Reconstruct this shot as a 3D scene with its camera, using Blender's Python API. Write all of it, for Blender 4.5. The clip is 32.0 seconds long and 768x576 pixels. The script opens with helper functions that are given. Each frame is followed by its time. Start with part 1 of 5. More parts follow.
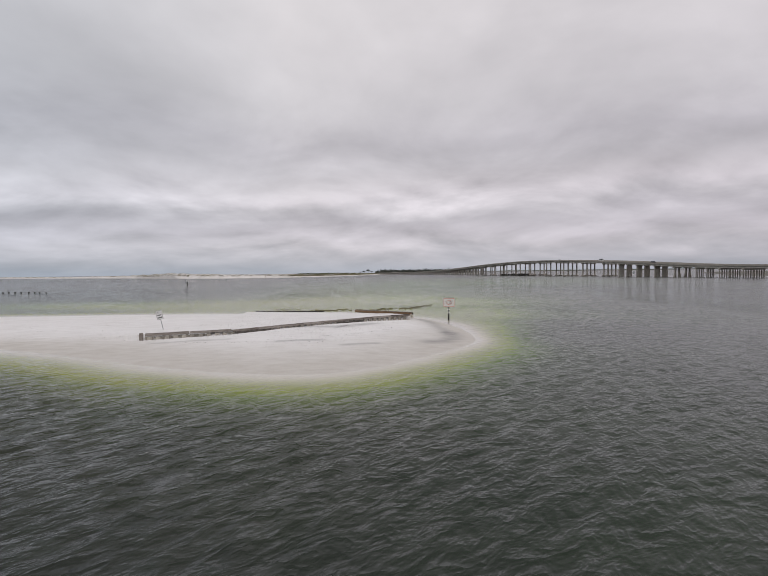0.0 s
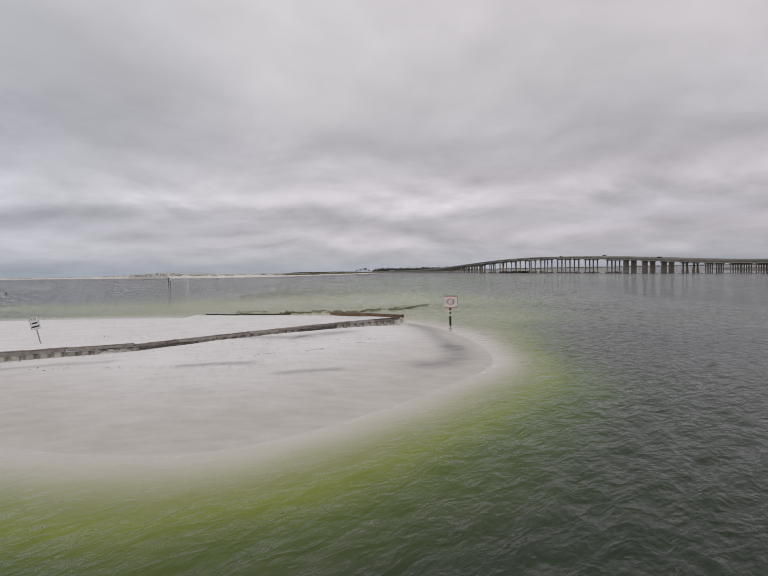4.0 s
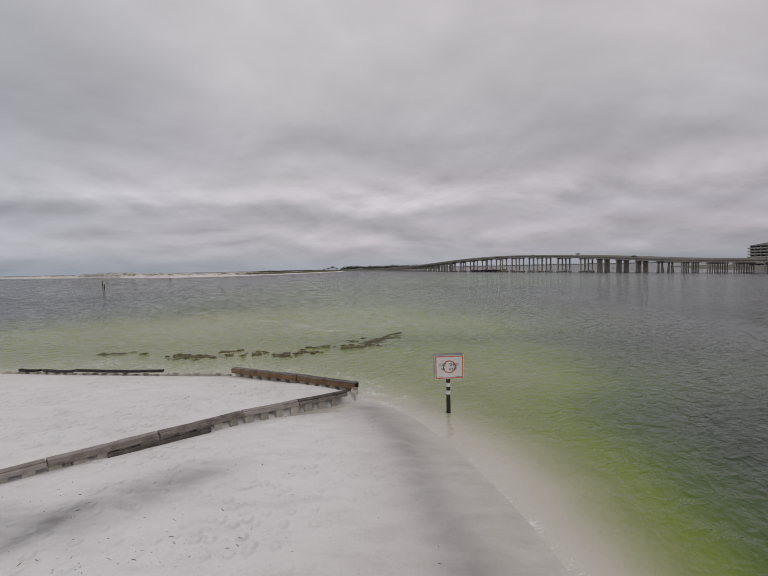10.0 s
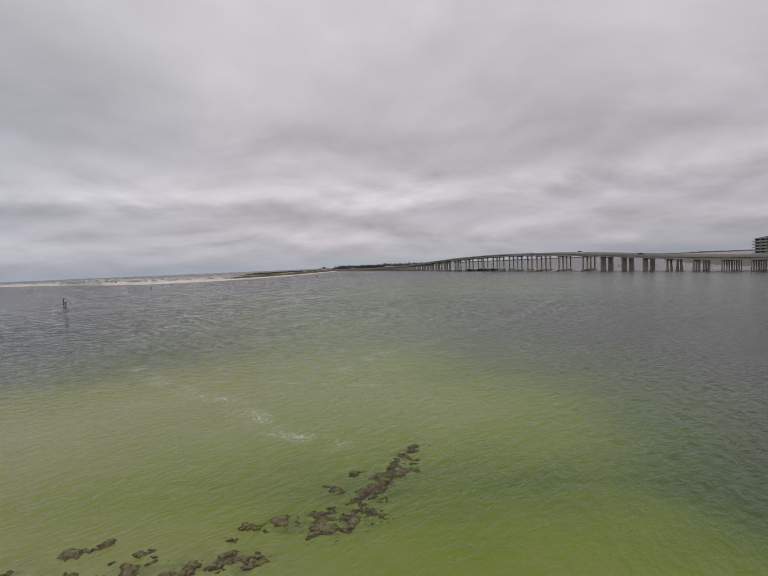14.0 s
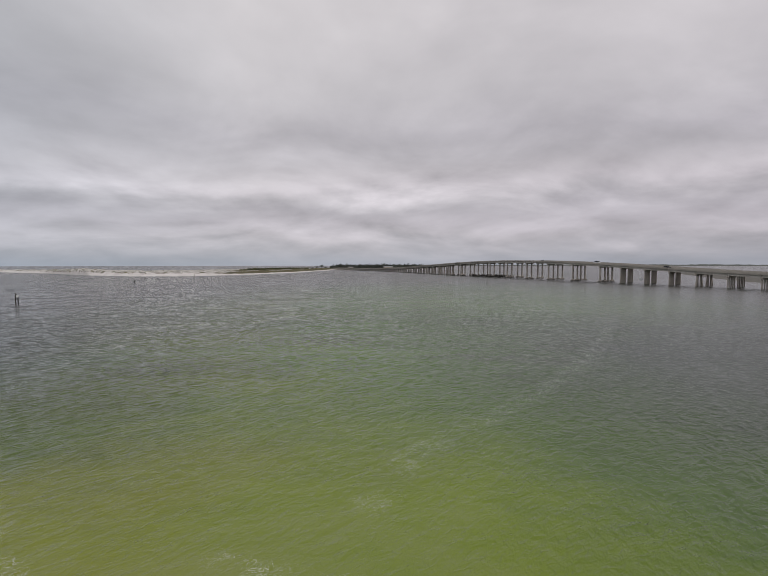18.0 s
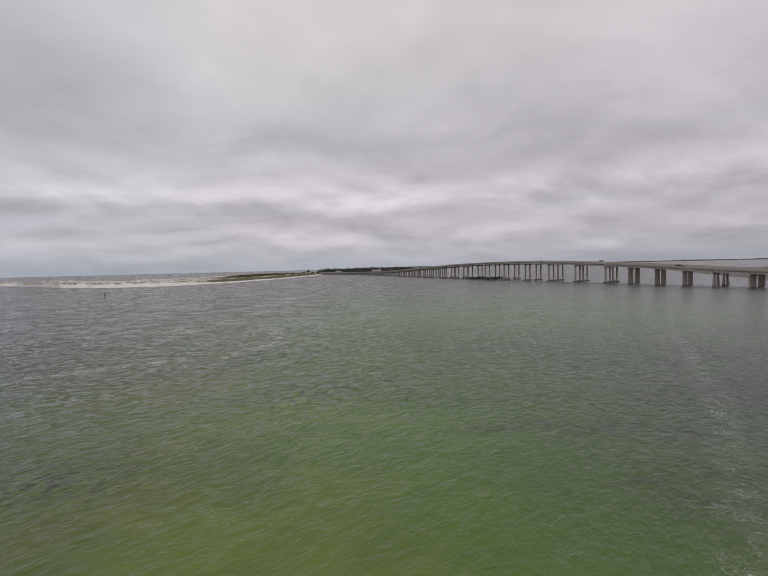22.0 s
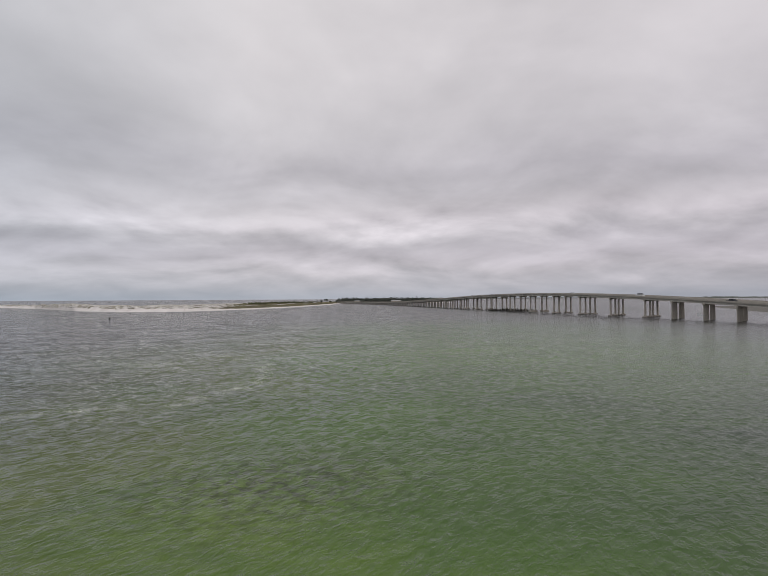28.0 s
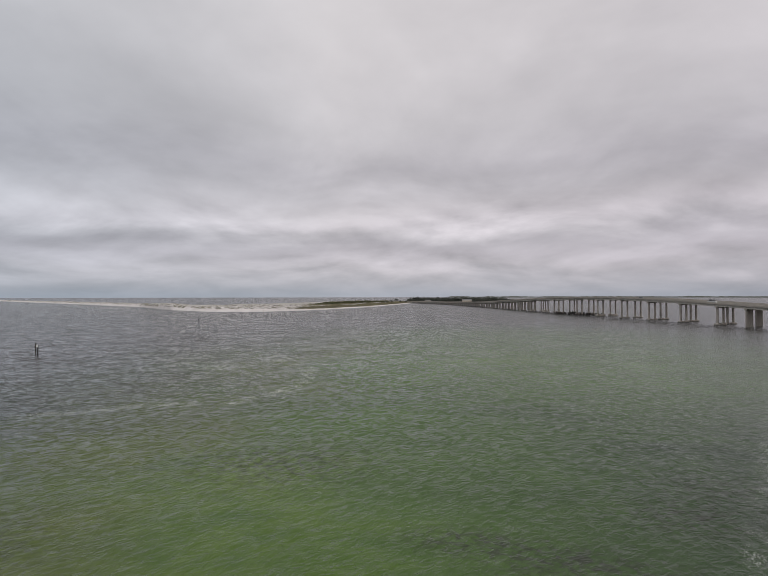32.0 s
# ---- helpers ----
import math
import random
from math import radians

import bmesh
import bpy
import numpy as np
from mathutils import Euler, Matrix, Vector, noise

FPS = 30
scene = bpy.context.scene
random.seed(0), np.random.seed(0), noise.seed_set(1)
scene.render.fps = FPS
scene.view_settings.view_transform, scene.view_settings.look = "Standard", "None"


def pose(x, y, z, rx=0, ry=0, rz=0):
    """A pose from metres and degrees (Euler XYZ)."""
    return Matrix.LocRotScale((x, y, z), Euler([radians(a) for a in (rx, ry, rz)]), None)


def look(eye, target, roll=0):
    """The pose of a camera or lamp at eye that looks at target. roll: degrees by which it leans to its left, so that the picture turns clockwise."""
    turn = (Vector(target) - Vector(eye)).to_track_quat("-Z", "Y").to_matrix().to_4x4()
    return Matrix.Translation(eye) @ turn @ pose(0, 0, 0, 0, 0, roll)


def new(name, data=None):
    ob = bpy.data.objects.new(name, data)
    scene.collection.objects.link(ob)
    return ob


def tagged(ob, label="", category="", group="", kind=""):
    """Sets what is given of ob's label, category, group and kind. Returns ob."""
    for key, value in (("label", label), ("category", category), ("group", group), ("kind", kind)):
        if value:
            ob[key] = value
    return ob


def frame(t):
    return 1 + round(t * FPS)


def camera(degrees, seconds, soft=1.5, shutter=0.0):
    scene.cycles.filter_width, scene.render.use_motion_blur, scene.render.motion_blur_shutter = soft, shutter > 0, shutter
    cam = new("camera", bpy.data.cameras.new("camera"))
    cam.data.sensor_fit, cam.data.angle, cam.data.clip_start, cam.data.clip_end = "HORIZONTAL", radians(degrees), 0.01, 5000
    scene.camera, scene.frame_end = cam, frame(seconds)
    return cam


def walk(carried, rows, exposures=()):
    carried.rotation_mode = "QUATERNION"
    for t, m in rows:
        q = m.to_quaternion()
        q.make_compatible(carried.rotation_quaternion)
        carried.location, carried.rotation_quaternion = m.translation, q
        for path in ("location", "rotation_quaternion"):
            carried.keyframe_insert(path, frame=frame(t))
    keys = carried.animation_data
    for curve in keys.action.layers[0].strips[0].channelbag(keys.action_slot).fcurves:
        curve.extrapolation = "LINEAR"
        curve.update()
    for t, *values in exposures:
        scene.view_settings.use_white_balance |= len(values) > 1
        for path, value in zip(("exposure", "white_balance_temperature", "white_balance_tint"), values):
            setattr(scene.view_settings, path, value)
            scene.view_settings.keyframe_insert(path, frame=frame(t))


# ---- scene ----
# Camera: a small drone that flies low over a sand spit, then climbs over the pass.
cam = camera(79.06, 32.0, 0.9)
# seconds, x, y, z, heading to the left, pitch up, lean
FLIGHT = [
    (0, -9.44, -62.84, 6.66, -0.63, -1.95, -0.68),
    (0.5, -9.21, -60.88, 6.53, 0.16, -2.02, -0.64),
    (1, -8.86, -59.18, 6.43, -0.35, -2.04, -0.56),
    (1.5, -8.50, -57.84, 6.40, -2.08, -2.09, -0.45),
    (2, -8.08, -56.33, 6.38, -3.53, -2.08, -0.40),
    (2.5, -7.79, -54.56, 6.27, -4.59, -2.18, -0.63),
    (3, -7.89, -51.70, 5.96, -1.57, -2.15, -0.99),
    (3.5, -7.74, -49.31, 5.78, -0.64, -2.16, -0.97),
    (5.5, -6.37, -41.51, 5.66, -2.28, -1.77, -1.61),
    (6, -6.23, -40.03, 5.81, -2.38, -1.77, -1.63),
    (6.5, -6.25, -38.38, 6.03, -0.98, -1.87, -1.44),
    (7, -6.09, -36.69, 6.23, -3.34, -1.92, -1.52),
    (7.5, -5.82, -35.47, 6.42, -8.48, -2.02, -1.74),
    (8, -5.90, -33.55, 6.52, -8.79, -2.10, -1.01),
    (8.5, -5.95, -31.02, 6.56, -7.23, -2.22, -0.90),
    (9, -5.87, -28.32, 6.58, -5.87, -2.30, -0.93),
    (9.5, -5.52, -25.68, 7.01, -4.60, -2.55, -1.05),
    (10, -5.11, -23.15, 7.58, -4.64, -2.48, -1.19),
    (10.5, -4.76, -20.71, 8.33, -6.50, -2.64, -1.28),
    (11, -4.54, -17.97, 8.89, -6.79, -2.59, -1.31),
    (11.5, -4.29, -15.26, 9.48, -4.38, -2.61, -1.43),
    (12, -3.98, -12.50, 9.93, -3.80, -2.67, -1.60),
    (12.5, -3.80, -10.27, 10.51, -6.71, -2.78, -1.62),
    (13, -3.93, -7.63, 10.82, -8.00, -2.79, -1.68),
    (13.5, -3.98, -4.37, 11.75, -7.38, -2.88, -1.99),
    (14, -3.75, -0.85, 12.70, -5.52, -2.87, -2.45),
    (14.5, -3.89, 2.84, 13.42, -6.62, -3.14, -2.46),
    (16.5, -5.23, 18.96, 15.28, -7.45, -3.15, -0.32),
    (17, -5.13, 22.53, 15.48, -7.21, -3.06, 0.16),
    (17.5, -4.92, 25.73, 15.34, -6.31, -3.10, -0.08),
    (18, -5.35, 28.85, 14.65, -5.97, -2.92, -0.08),
    (18.5, -6.61, 32.25, 14.05, -7.06, -2.86, 0.01),
    (19, -7.59, 35.71, 13.53, -6.60, -2.81, -0.17),
    (19.5, -7.23, 39.25, 13.85, -7.41, -2.75, -0.41),
    (20, -6.85, 42.55, 14.25, -7.90, -2.63, -0.93),
    (20.5, -6.84, 45.46, 14.88, -6.94, -2.67, -1.24),
    (21, -6.80, 48.45, 15.60, -6.69, -2.69, -1.63),
    (21.5, -6.79, 51.81, 16.29, -7.18, -2.70, -1.86),
    (22, -6.76, 55.40, 16.75, -7.54, -2.64, -1.44),
    (22.5, -6.55, 59.12, 17.08, -6.88, -2.58, -1.20),
    (23, -6.02, 63.15, 17.26, -6.59, -2.52, -0.72),
    (23.5, -5.55, 66.94, 17.41, -4.77, -2.45, -0.06),
    (24, -4.91, 70.42, 17.59, -3.67, -2.62, 0.34),
    (24.5, -4.22, 73.63, 17.66, -4.38, -2.39, 0.42),
    (25, -2.40, 75.18, 17.56, 0.16, -2.01, -0.18),
    (25.5, -1.32, 75.92, 17.24, 3.65, -1.54, -0.23),
    (27.5, -2.78, 79.54, 15.19, -3.81, 0.64, -0.23),
    (28, -2.37, 79.04, 15.15, -5.15, 1.18, -0.30),
    (28.5, -0.78, 77.54, 15.68, -3.07, 1.51, 0.01),
    (29, 1.50, 75.36, 16.49, -1.54, 1.55, 0.10),
    (29.5, 4.01, 72.88, 16.91, 0.84, 1.67, 0.24),
    (30, 6.19, 70.36, 17.41, 3.11, 1.55, 0.69),
    (30.5, 7.51, 68.25, 18.24, 3.14, 1.39, 0.73),
    (31, 8.17, 66.35, 19.25, 2.82, 1.13, 0.45),
    (31.5, 8.60, 64.15, 19.77, 2.65, 1.11, 0.14),
    (32, 9.14, 61.48, 20.42, 4.06, 0.91, -0.10),
]


def heading(x, y, z, yaw, pitch, lean):
    a, b = radians(yaw), radians(pitch)
    way = Vector((-math.sin(a) * math.cos(b), math.cos(a) * math.cos(b), math.sin(b)))
    return look((x, y, z), Vector((x, y, z)) + 100 * way, lean)


walk(cam, [(r[0], heading(*r[1:])) for r in FLIGHT], [(0, 0.2), (3, 0.12), (6, -0.05), (9, -0.12), (12, -0.12), (14, 0.02), (17, 0.06), (22, 0.1), (25, 0.22), (28, 0.15), (31, 0.08), (32, 0.08)])

# ---- light: an overcast sky with a broad, weak sun ----
SUN_UP, SUN_ROUND = radians(52), radians(150)
world = bpy.data.worlds.new("overcast_sky")
scene.world = world
world.use_nodes = True


class Nodes:
    """A small helper to write node trees."""

    def __init__(self, tree):
        self.tree = tree
        tree.nodes.clear()

    def add(self, kind, **settings):
        n = self.tree.nodes.new(kind)
        for key, value in settings.items():
            if key in n.inputs.keys():
                self.put(n.inputs[key], value)
        return n

    def put(self, socket, value):
        if isinstance(value, bpy.types.NodeSocket):
            self.tree.links.new(value, socket)
        else:
            socket.default_value = value

    def math(self, op, a, b=0.0, c=0.0, clamp=False):
        n = self.tree.nodes.new("ShaderNodeMath")
        n.operation, n.use_clamp = op, clamp
        for socket, value in zip(n.inputs, (a, b, c)):
            self.put(socket, value)
        return n.outputs[0]

    def vec(self, op, a, b=(0, 0, 0)):
        n = self.tree.nodes.new("ShaderNodeVectorMath")
        n.operation = op
        self.put(n.inputs[0], a)
        self.put(n.inputs[1], b)
        return n.outputs[0]

    def noise(self, vector, scale, detail=4.0, rough=0.55, distort=0.0, out=0):
        n = self.add("ShaderNodeTexNoise", Vector=vector, Scale=scale, Detail=detail, Roughness=rough, Distortion=distort)
        return n.outputs[out]

    def ramp(self, fac, stops, smooth=False):
        n = self.tree.nodes.new("ShaderNodeValToRGB")
        n.color_ramp.interpolation = "EASE" if smooth else "LINEAR"
        while len(n.color_ramp.elements) < len(stops):
            n.color_ramp.elements.new(0.5)
        for e, (at, colour) in zip(n.color_ramp.elements, stops):
            e.position = at
            e.color = (*colour, 1) if len(colour) == 3 else colour
        self.put(n.inputs[0], fac)
        return n.outputs[0]

    def mix(self, fac, a, b, blend="MIX"):
        n = self.tree.nodes.new("ShaderNodeMix")
        n.data_type, n.blend_type = "RGBA", blend
        self.put(n.inputs[0], fac)
        self.put(n.inputs[6], a if isinstance(a, bpy.types.NodeSocket) else (*a, 1))
        self.put(n.inputs[7], b if isinstance(b, bpy.types.NodeSocket) else (*b, 1))
        return n.outputs[2]

    def map(self, vector, scale=(1, 1, 1), turn=(0, 0, 0), place=(0, 0, 0)):
        n = self.add("ShaderNodeMapping", Vector=vector, Scale=scale, Rotation=turn, Location=place)
        return n.outputs[0]


def g(v):
    return (v, v, v)


def build_sky():
    k = Nodes(world.node_tree)
    ray = k.add("ShaderNodeTexCoord").outputs["Generated"]
    sep = k.add("ShaderNodeSeparateXYZ", Vector=ray)
    x, y, z = sep.outputs
    up = k.math("MAXIMUM", z, 0.0)
    # the cloud deck as a flat layer overhead, so that the heaps flatten towards the rim
    drop = k.math("ADD", up, 0.22)
    deck = k.add("ShaderNodeCombineXYZ", X=k.math("DIVIDE", x, drop), Y=k.math("DIVIDE", y, drop), Z=0.0).outputs[0]
    broad = k.noise(k.map(ray, (1.7, 1.7, 3.2), place=(3.1, 7.4, 0)), 1.0, 5, 0.5, 0.2)
    heaps = k.noise(k.map(deck, place=(2.3, 5.1, 0)), 1.15, 6, 0.52, 0.3)
    lower = k.noise(k.map(deck, (0.93, 0.93, 1), place=(2.3, 5.1, 0)), 1.15, 6, 0.52, 0.3)
    wisps = k.noise(k.map(deck, (1, 1, 1), (0, 0, 0.4), (8.3, 1.2, 0)), 2.4, 6, 0.55, 0.3)
    broad, wisps = k.math("SUBTRACT", broad, 0.5), k.math("SUBTRACT", wisps, 0.5)
    bulge = k.math("SUBTRACT", heaps, lower)
    heaps = k.math("SUBTRACT", heaps, 0.5)
    # banks of cloud: thin rolls at the rim, a heaped bright bank, its grey underside, a smooth pale deck above
    heap = k.ramp(up, [(0.0, g(0.25)), (0.06, g(0.75)), (0.13, g(1)), (0.24, g(0.75)), (0.36, g(0.42)), (0.6, g(0.3))])
    at = k.math("ADD", up, k.math("ADD", k.math("MULTIPLY", k.math("MULTIPLY", heaps, heap), 0.13), k.math("MULTIPLY", broad, k.math("MULTIPLY", up, 0.5))))
    cloud = k.ramp(at, [(0.0, (0.36, 0.39, 0.44)), (0.025, (0.43, 0.435, 0.47)), (0.055, (0.53, 0.515, 0.545)), (0.08, (0.54, 0.52, 0.555)), (0.105, (0.50, 0.485, 0.515)), (0.125, (0.54, 0.525, 0.55)), (0.15, (0.63, 0.605, 0.632)),
                        (0.172, (0.60, 0.58, 0.602)), (0.205, (0.52, 0.508, 0.53)), (0.25, (0.495, 0.484, 0.508)), (0.33, (0.55, 0.54, 0.555)), (0.45, (0.63, 0.615, 0.625)), (0.65, (0.68, 0.665, 0.67)), (0.9, (0.72, 0.71, 0.71))])
    soft = k.math("ADD", k.math("MULTIPLY", broad, 0.4), k.math("MULTIPLY", k.math("MULTIPLY", bulge, heap), 1.1))
    tone = k.math("ADD", k.math("ADD", 1.0, soft), k.math("MULTIPLY", k.math("MULTIPLY", k.math("ADD", heaps, k.math("MULTIPLY", wisps, 0.5)), heap), 0.5))
    cloud = k.mix(1.0, cloud, k.add("ShaderNodeCombineColor", Red=tone, Green=tone, Blue=tone).outputs[0], "MULTIPLY")
    side = k.ramp(k.math("ADD", k.math("MULTIPLY", x, 0.5), 0.5), [(0.1, (0.82, 0.87, 0.92)), (0.42, (1.02, 1.0, 1.01)), (0.60, (1.02, 0.995, 1.01)), (0.9, (0.93, 0.90, 0.925))])
    cloud = k.mix(1.0, cloud, side, "MULTIPLY")
    sky = k.tree.nodes.new("ShaderNodeTexSky")
    sky.sky_type, sky.sun_disc, sky.sun_elevation, sky.sun_rotation = "NISHITA", False, SUN_UP, SUN_ROUND
    clear = k.mix(1.0, sky.outputs[0], g(0.05), "MULTIPLY")
    shade = k.mix(0.94, clear, cloud)
    out = k.add("ShaderNodeOutputWorld", Surface=k.add("ShaderNodeBackground", Color=shade, Strength=1.0).outputs[0])
    return out


build_sky()
sun = new("sun", bpy.data.lights.new("sun", "SUN"))
sun.data.energy, sun.data.angle, sun.data.color = 0.5, radians(40), (1.0, 0.97, 0.93)
sun.rotation_euler = (Vector((-math.sin(SUN_ROUND), -math.cos(SUN_ROUND), 0)) * math.cos(SUN_UP) + Vector((0, 0, -math.sin(SUN_UP)))).to_track_quat("-Z", "Y").to_euler()


# ---- materials ----
def material(name):
    m = bpy.data.materials.new(name)
    m.use_nodes = True
    k = Nodes(m.node_tree)
    return m, k


def finish(k, colour, rough=0.6, metal=0.0, height=None, lift=0.01, strength=1.0, spec=0.5, alpha=None):
    b = k.tree.nodes.new("ShaderNodeBsdfPrincipled")
    k.put(b.inputs["Base Color"], colour if isinstance(colour, bpy.types.NodeSocket) else (*colour, 1))
    k.put(b.inputs["Roughness"], rough)
    k.put(b.inputs["Metallic"], metal)
    k.put(b.inputs["Specular IOR Level"], spec)
    if height is not None:
        bump = k.add("ShaderNodeBump", Height=height, Distance=lift, Strength=strength)
        k.put(b.inputs["Normal"], bump.outputs[0])
    if alpha is not None:
        k.put(b.inputs["Alpha"], alpha)
    k.add("ShaderNodeOutputMaterial", Surface=b.outputs[0])


def plain(name, colour, vary=0.15, size=3.0, rough=0.7, metal=0.0, lift=0.004, each=0.0, spec=0.4):
    """A worn surface: two scales of change in tone, and fine relief. size: patches to the metre."""
    m, k = material(name)
    at = k.add("ShaderNodeTexCoord").outputs["Object"]
    patch = k.noise(at, size, 5, 0.6)
    grain = k.noise(at, size * 14, 3, 0.6)
    tone = k.math("ADD", k.math("MULTIPLY", patch, 0.65), k.math("MULTIPLY", grain, 0.35))
    if each:
        tone = k.math("ADD", tone, k.math("MULTIPLY", k.math("SUBTRACT", k.add("ShaderNodeObjectInfo").outputs["Random"], 0.5), each))
    c = k.ramp(tone, [(0.25, tuple(v * (1 - 2 * vary) for v in colour)), (0.5, colour), (0.78, tuple(min(1, v * (1 + 1.5 * vary)) for v in colour))])
    finish(k, c, rough, metal, grain, lift, 0.6, spec)
    return m


def make_sand():
    m, k = material("white_quartz_sand")
    at = k.add("ShaderNodeTexCoord").outputs["Object"]
    wet = k.add("ShaderNodeAttribute")
    wet.attribute_name = "wet"
    broad = k.noise(at, 0.16, 4, 0.55)
    mid = k.noise(k.map(at, (1, 2.4, 1), (0, 0, 0.35)), 0.55, 5, 0.6)
    fine = k.noise(at, 9.0, 5, 0.7)
    dry = k.ramp(k.math("ADD", k.math("MULTIPLY", mid, 0.6), k.math("MULTIPLY", fine, 0.4)), [(0.3, (0.64, 0.62, 0.61)), (0.5, (0.74, 0.72, 0.715)), (0.7, (0.78, 0.765, 0.76))])
    damp = k.ramp(k.math("ADD", k.math("MULTIPLY", mid, 0.7), k.math("MULTIPLY", fine, 0.3)), [(0.3, (0.45, 0.415, 0.375)), (0.55, (0.54, 0.51, 0.475)), (0.75, (0.60, 0.575, 0.535))])
    w = k.math("ADD", wet.outputs["Fac"], k.math("MULTIPLY", k.math("SUBTRACT", broad, 0.5), 0.5), clamp=True)
    base = k.mix(w, dry, damp)
    smear = k.add("ShaderNodeAttribute")
    smear.attribute_name = "silt"
    silt = k.math("MULTIPLY", smear.outputs["Fac"], k.ramp(k.noise(k.map(at, (1, 1.6, 1), (0, 0, -0.6)), 0.8, 6, 0.62, 0.5), [(0.2, g(0.4)), (0.6, g(1))]))
    base = k.mix(k.math("MULTIPLY", silt, 0.88), base, (0.215, 0.205, 0.205))
    # old footprints in the dry sand, smoothed by wind; sparse dark flecks of shell and weed
    cell = k.add("ShaderNodeTexVoronoi", Vector=k.map(at, (1, 0.7, 1), (0, 0, 0.6)), Scale=2.3)
    prints = k.math("ADD", k.ramp(cell.outputs["Distance"], [(0.08, g(0)), (0.5, g(0.8))], True), k.math("MULTIPLY", k.noise(at, 3.6, 4, 0.55), 0.8))
    trodden = k.math("MULTIPLY", k.math("SUBTRACT", 1.05, w), k.ramp(broad, [(0.36, g(0.25)), (0.56, g(1))]))
    relief = k.math("ADD", k.math("MULTIPLY", prints, trodden), k.math("MULTIPLY", fine, 0.16))
    fleck = k.ramp(k.noise(at, 17.0, 2, 0.5), [(0.70, g(0)), (0.76, g(1))])
    fleck = k.math("MULTIPLY", fleck, k.ramp(k.noise(at, 0.5, 4, 0.6), [(0.42, g(0.05)), (0.64, g(0.8))]))
    base = k.mix(fleck, base, (0.21, 0.19, 0.17))
    finish(k, base, k.math("SUBTRACT", 0.95, k.math("MULTIPLY", w, 0.3)), 0, relief, 0.12, 0.9, 0.2)
    return m


def make_water():
    m, k = material("sea_water")
    at = k.add("ShaderNodeTexCoord").outputs["Object"]
    far = k.add("ShaderNodeAttribute")
    far.attribute_name = "shoal"
    drift = k.noise(k.map(at, (1, 1.5, 1), (0, 0, 0.5)), 0.045, 5, 0.6, 0.5)
    speck = k.noise(k.map(at, (1, 1.8, 1), (0, 0, 0.5)), 0.22, 4, 0.6)
    s = k.math("ADD", far.outputs["Fac"], k.math("ADD", k.math("MULTIPLY", k.math("SUBTRACT", drift, 0.5), 0.22), k.math("MULTIPLY", k.math("SUBTRACT", speck, 0.5), 0.10)), clamp=True)
    c = k.ramp(s, [(0.0, (0.006, 0.013, 0.007)), (0.2, (0.019, 0.035, 0.012)), (0.42, (0.072, 0.114, 0.017)), (0.58, (0.165, 0.21, 0.02)), (0.70, (0.225, 0.25, 0.08)), (0.82, (0.34, 0.345, 0.20)), (0.95, (0.51, 0.475, 0.40)), (1.0, (0.55, 0.515, 0.465))])
    # bands of browner and greener water over the deeps
    east, north, _ = k.add("ShaderNodeSeparateXYZ", Vector=at).outputs
    bands = k.math("ADD", k.noise(at, 0.035, 3, 0.5), k.math("MULTIPLY", k.math("ADD", k.math("MULTIPLY", east, 0.03), 0.75, clamp=True), 0.55))
    tint = k.ramp(bands, [(0.45, (1.55, 0.95, 1.15)), (0.72, (1.0, 1.0, 1.0)), (0.95, (0.85, 1.05, 0.85))])
    c = k.mix(k.math("SUBTRACT", 1.0, k.math("MULTIPLY", s, 1.25), clamp=True), c, k.mix(1.0, c, tint, "MULTIPLY"))
    # clearer green over the outer flats
    outer = k.math("MULTIPLY", k.math("SUBTRACT", north, 66.0), 0.03, clamp=True)
    c = k.mix(outer, c, k.mix(1.0, c, (0.85, 0.96, 1.15), "MULTIPLY"))
    # grey-violet sky reflection put into the colour of the silty channel before the bridge
    channel = k.math("MULTIPLY", k.math("MULTIPLY", k.math("SUBTRACT", north, 120.0), 0.012, clamp=True), k.math("SUBTRACT", 1.0, k.math("MULTIPLY", s, 3.4), clamp=True))
    c = k.mix(channel, c, (0.058, 0.044, 0.052))
    # short wind waves with sharp crests, all running one way; each scale a little askew
    def crests(scale, angle, stretch, detail, seed):
        n = k.noise(k.map(k.map(at, (1, 1, 1), (0, 0, angle)), (stretch, 1, 1), place=(seed, seed, 0)), scale, detail, 0.5, 0.25)
        return k.math("SUBTRACT", 1.0, k.math("ABSOLUTE", k.math("MULTIPLY", k.math("SUBTRACT", n, 0.5), 5.0)))

    calm = k.math("SUBTRACT", 1.0, k.math("MULTIPLY", k.ramp(far.outputs["Fac"], [(0.45, g(0)), (0.95, g(1))]), 0.75))
    gusts = k.ramp(k.noise(k.map(at, (1, 1, 1), (0, 0, -0.8)), 0.05, 4, 0.6), [(0.3, g(0.6)), (0.7, g(1.15))])
    swell = k.math("ADD", k.math("MULTIPLY", crests(0.6, -0.85, 0.55, 3, 3), 0.068), k.math("MULTIPLY", crests(1.3, -0.6, 0.55, 3, 9), 0.056))
    ripple = k.math("ADD", k.math("MULTIPLY", crests(1.1, -1.35, 0.6, 2, 21), 0.026), k.math("MULTIPLY", crests(3.6, -0.9, 0.6, 3, 33), 0.016))
    height = k.math("MULTIPLY", k.math("ADD", swell, ripple), k.math("MULTIPLY", calm, gusts))
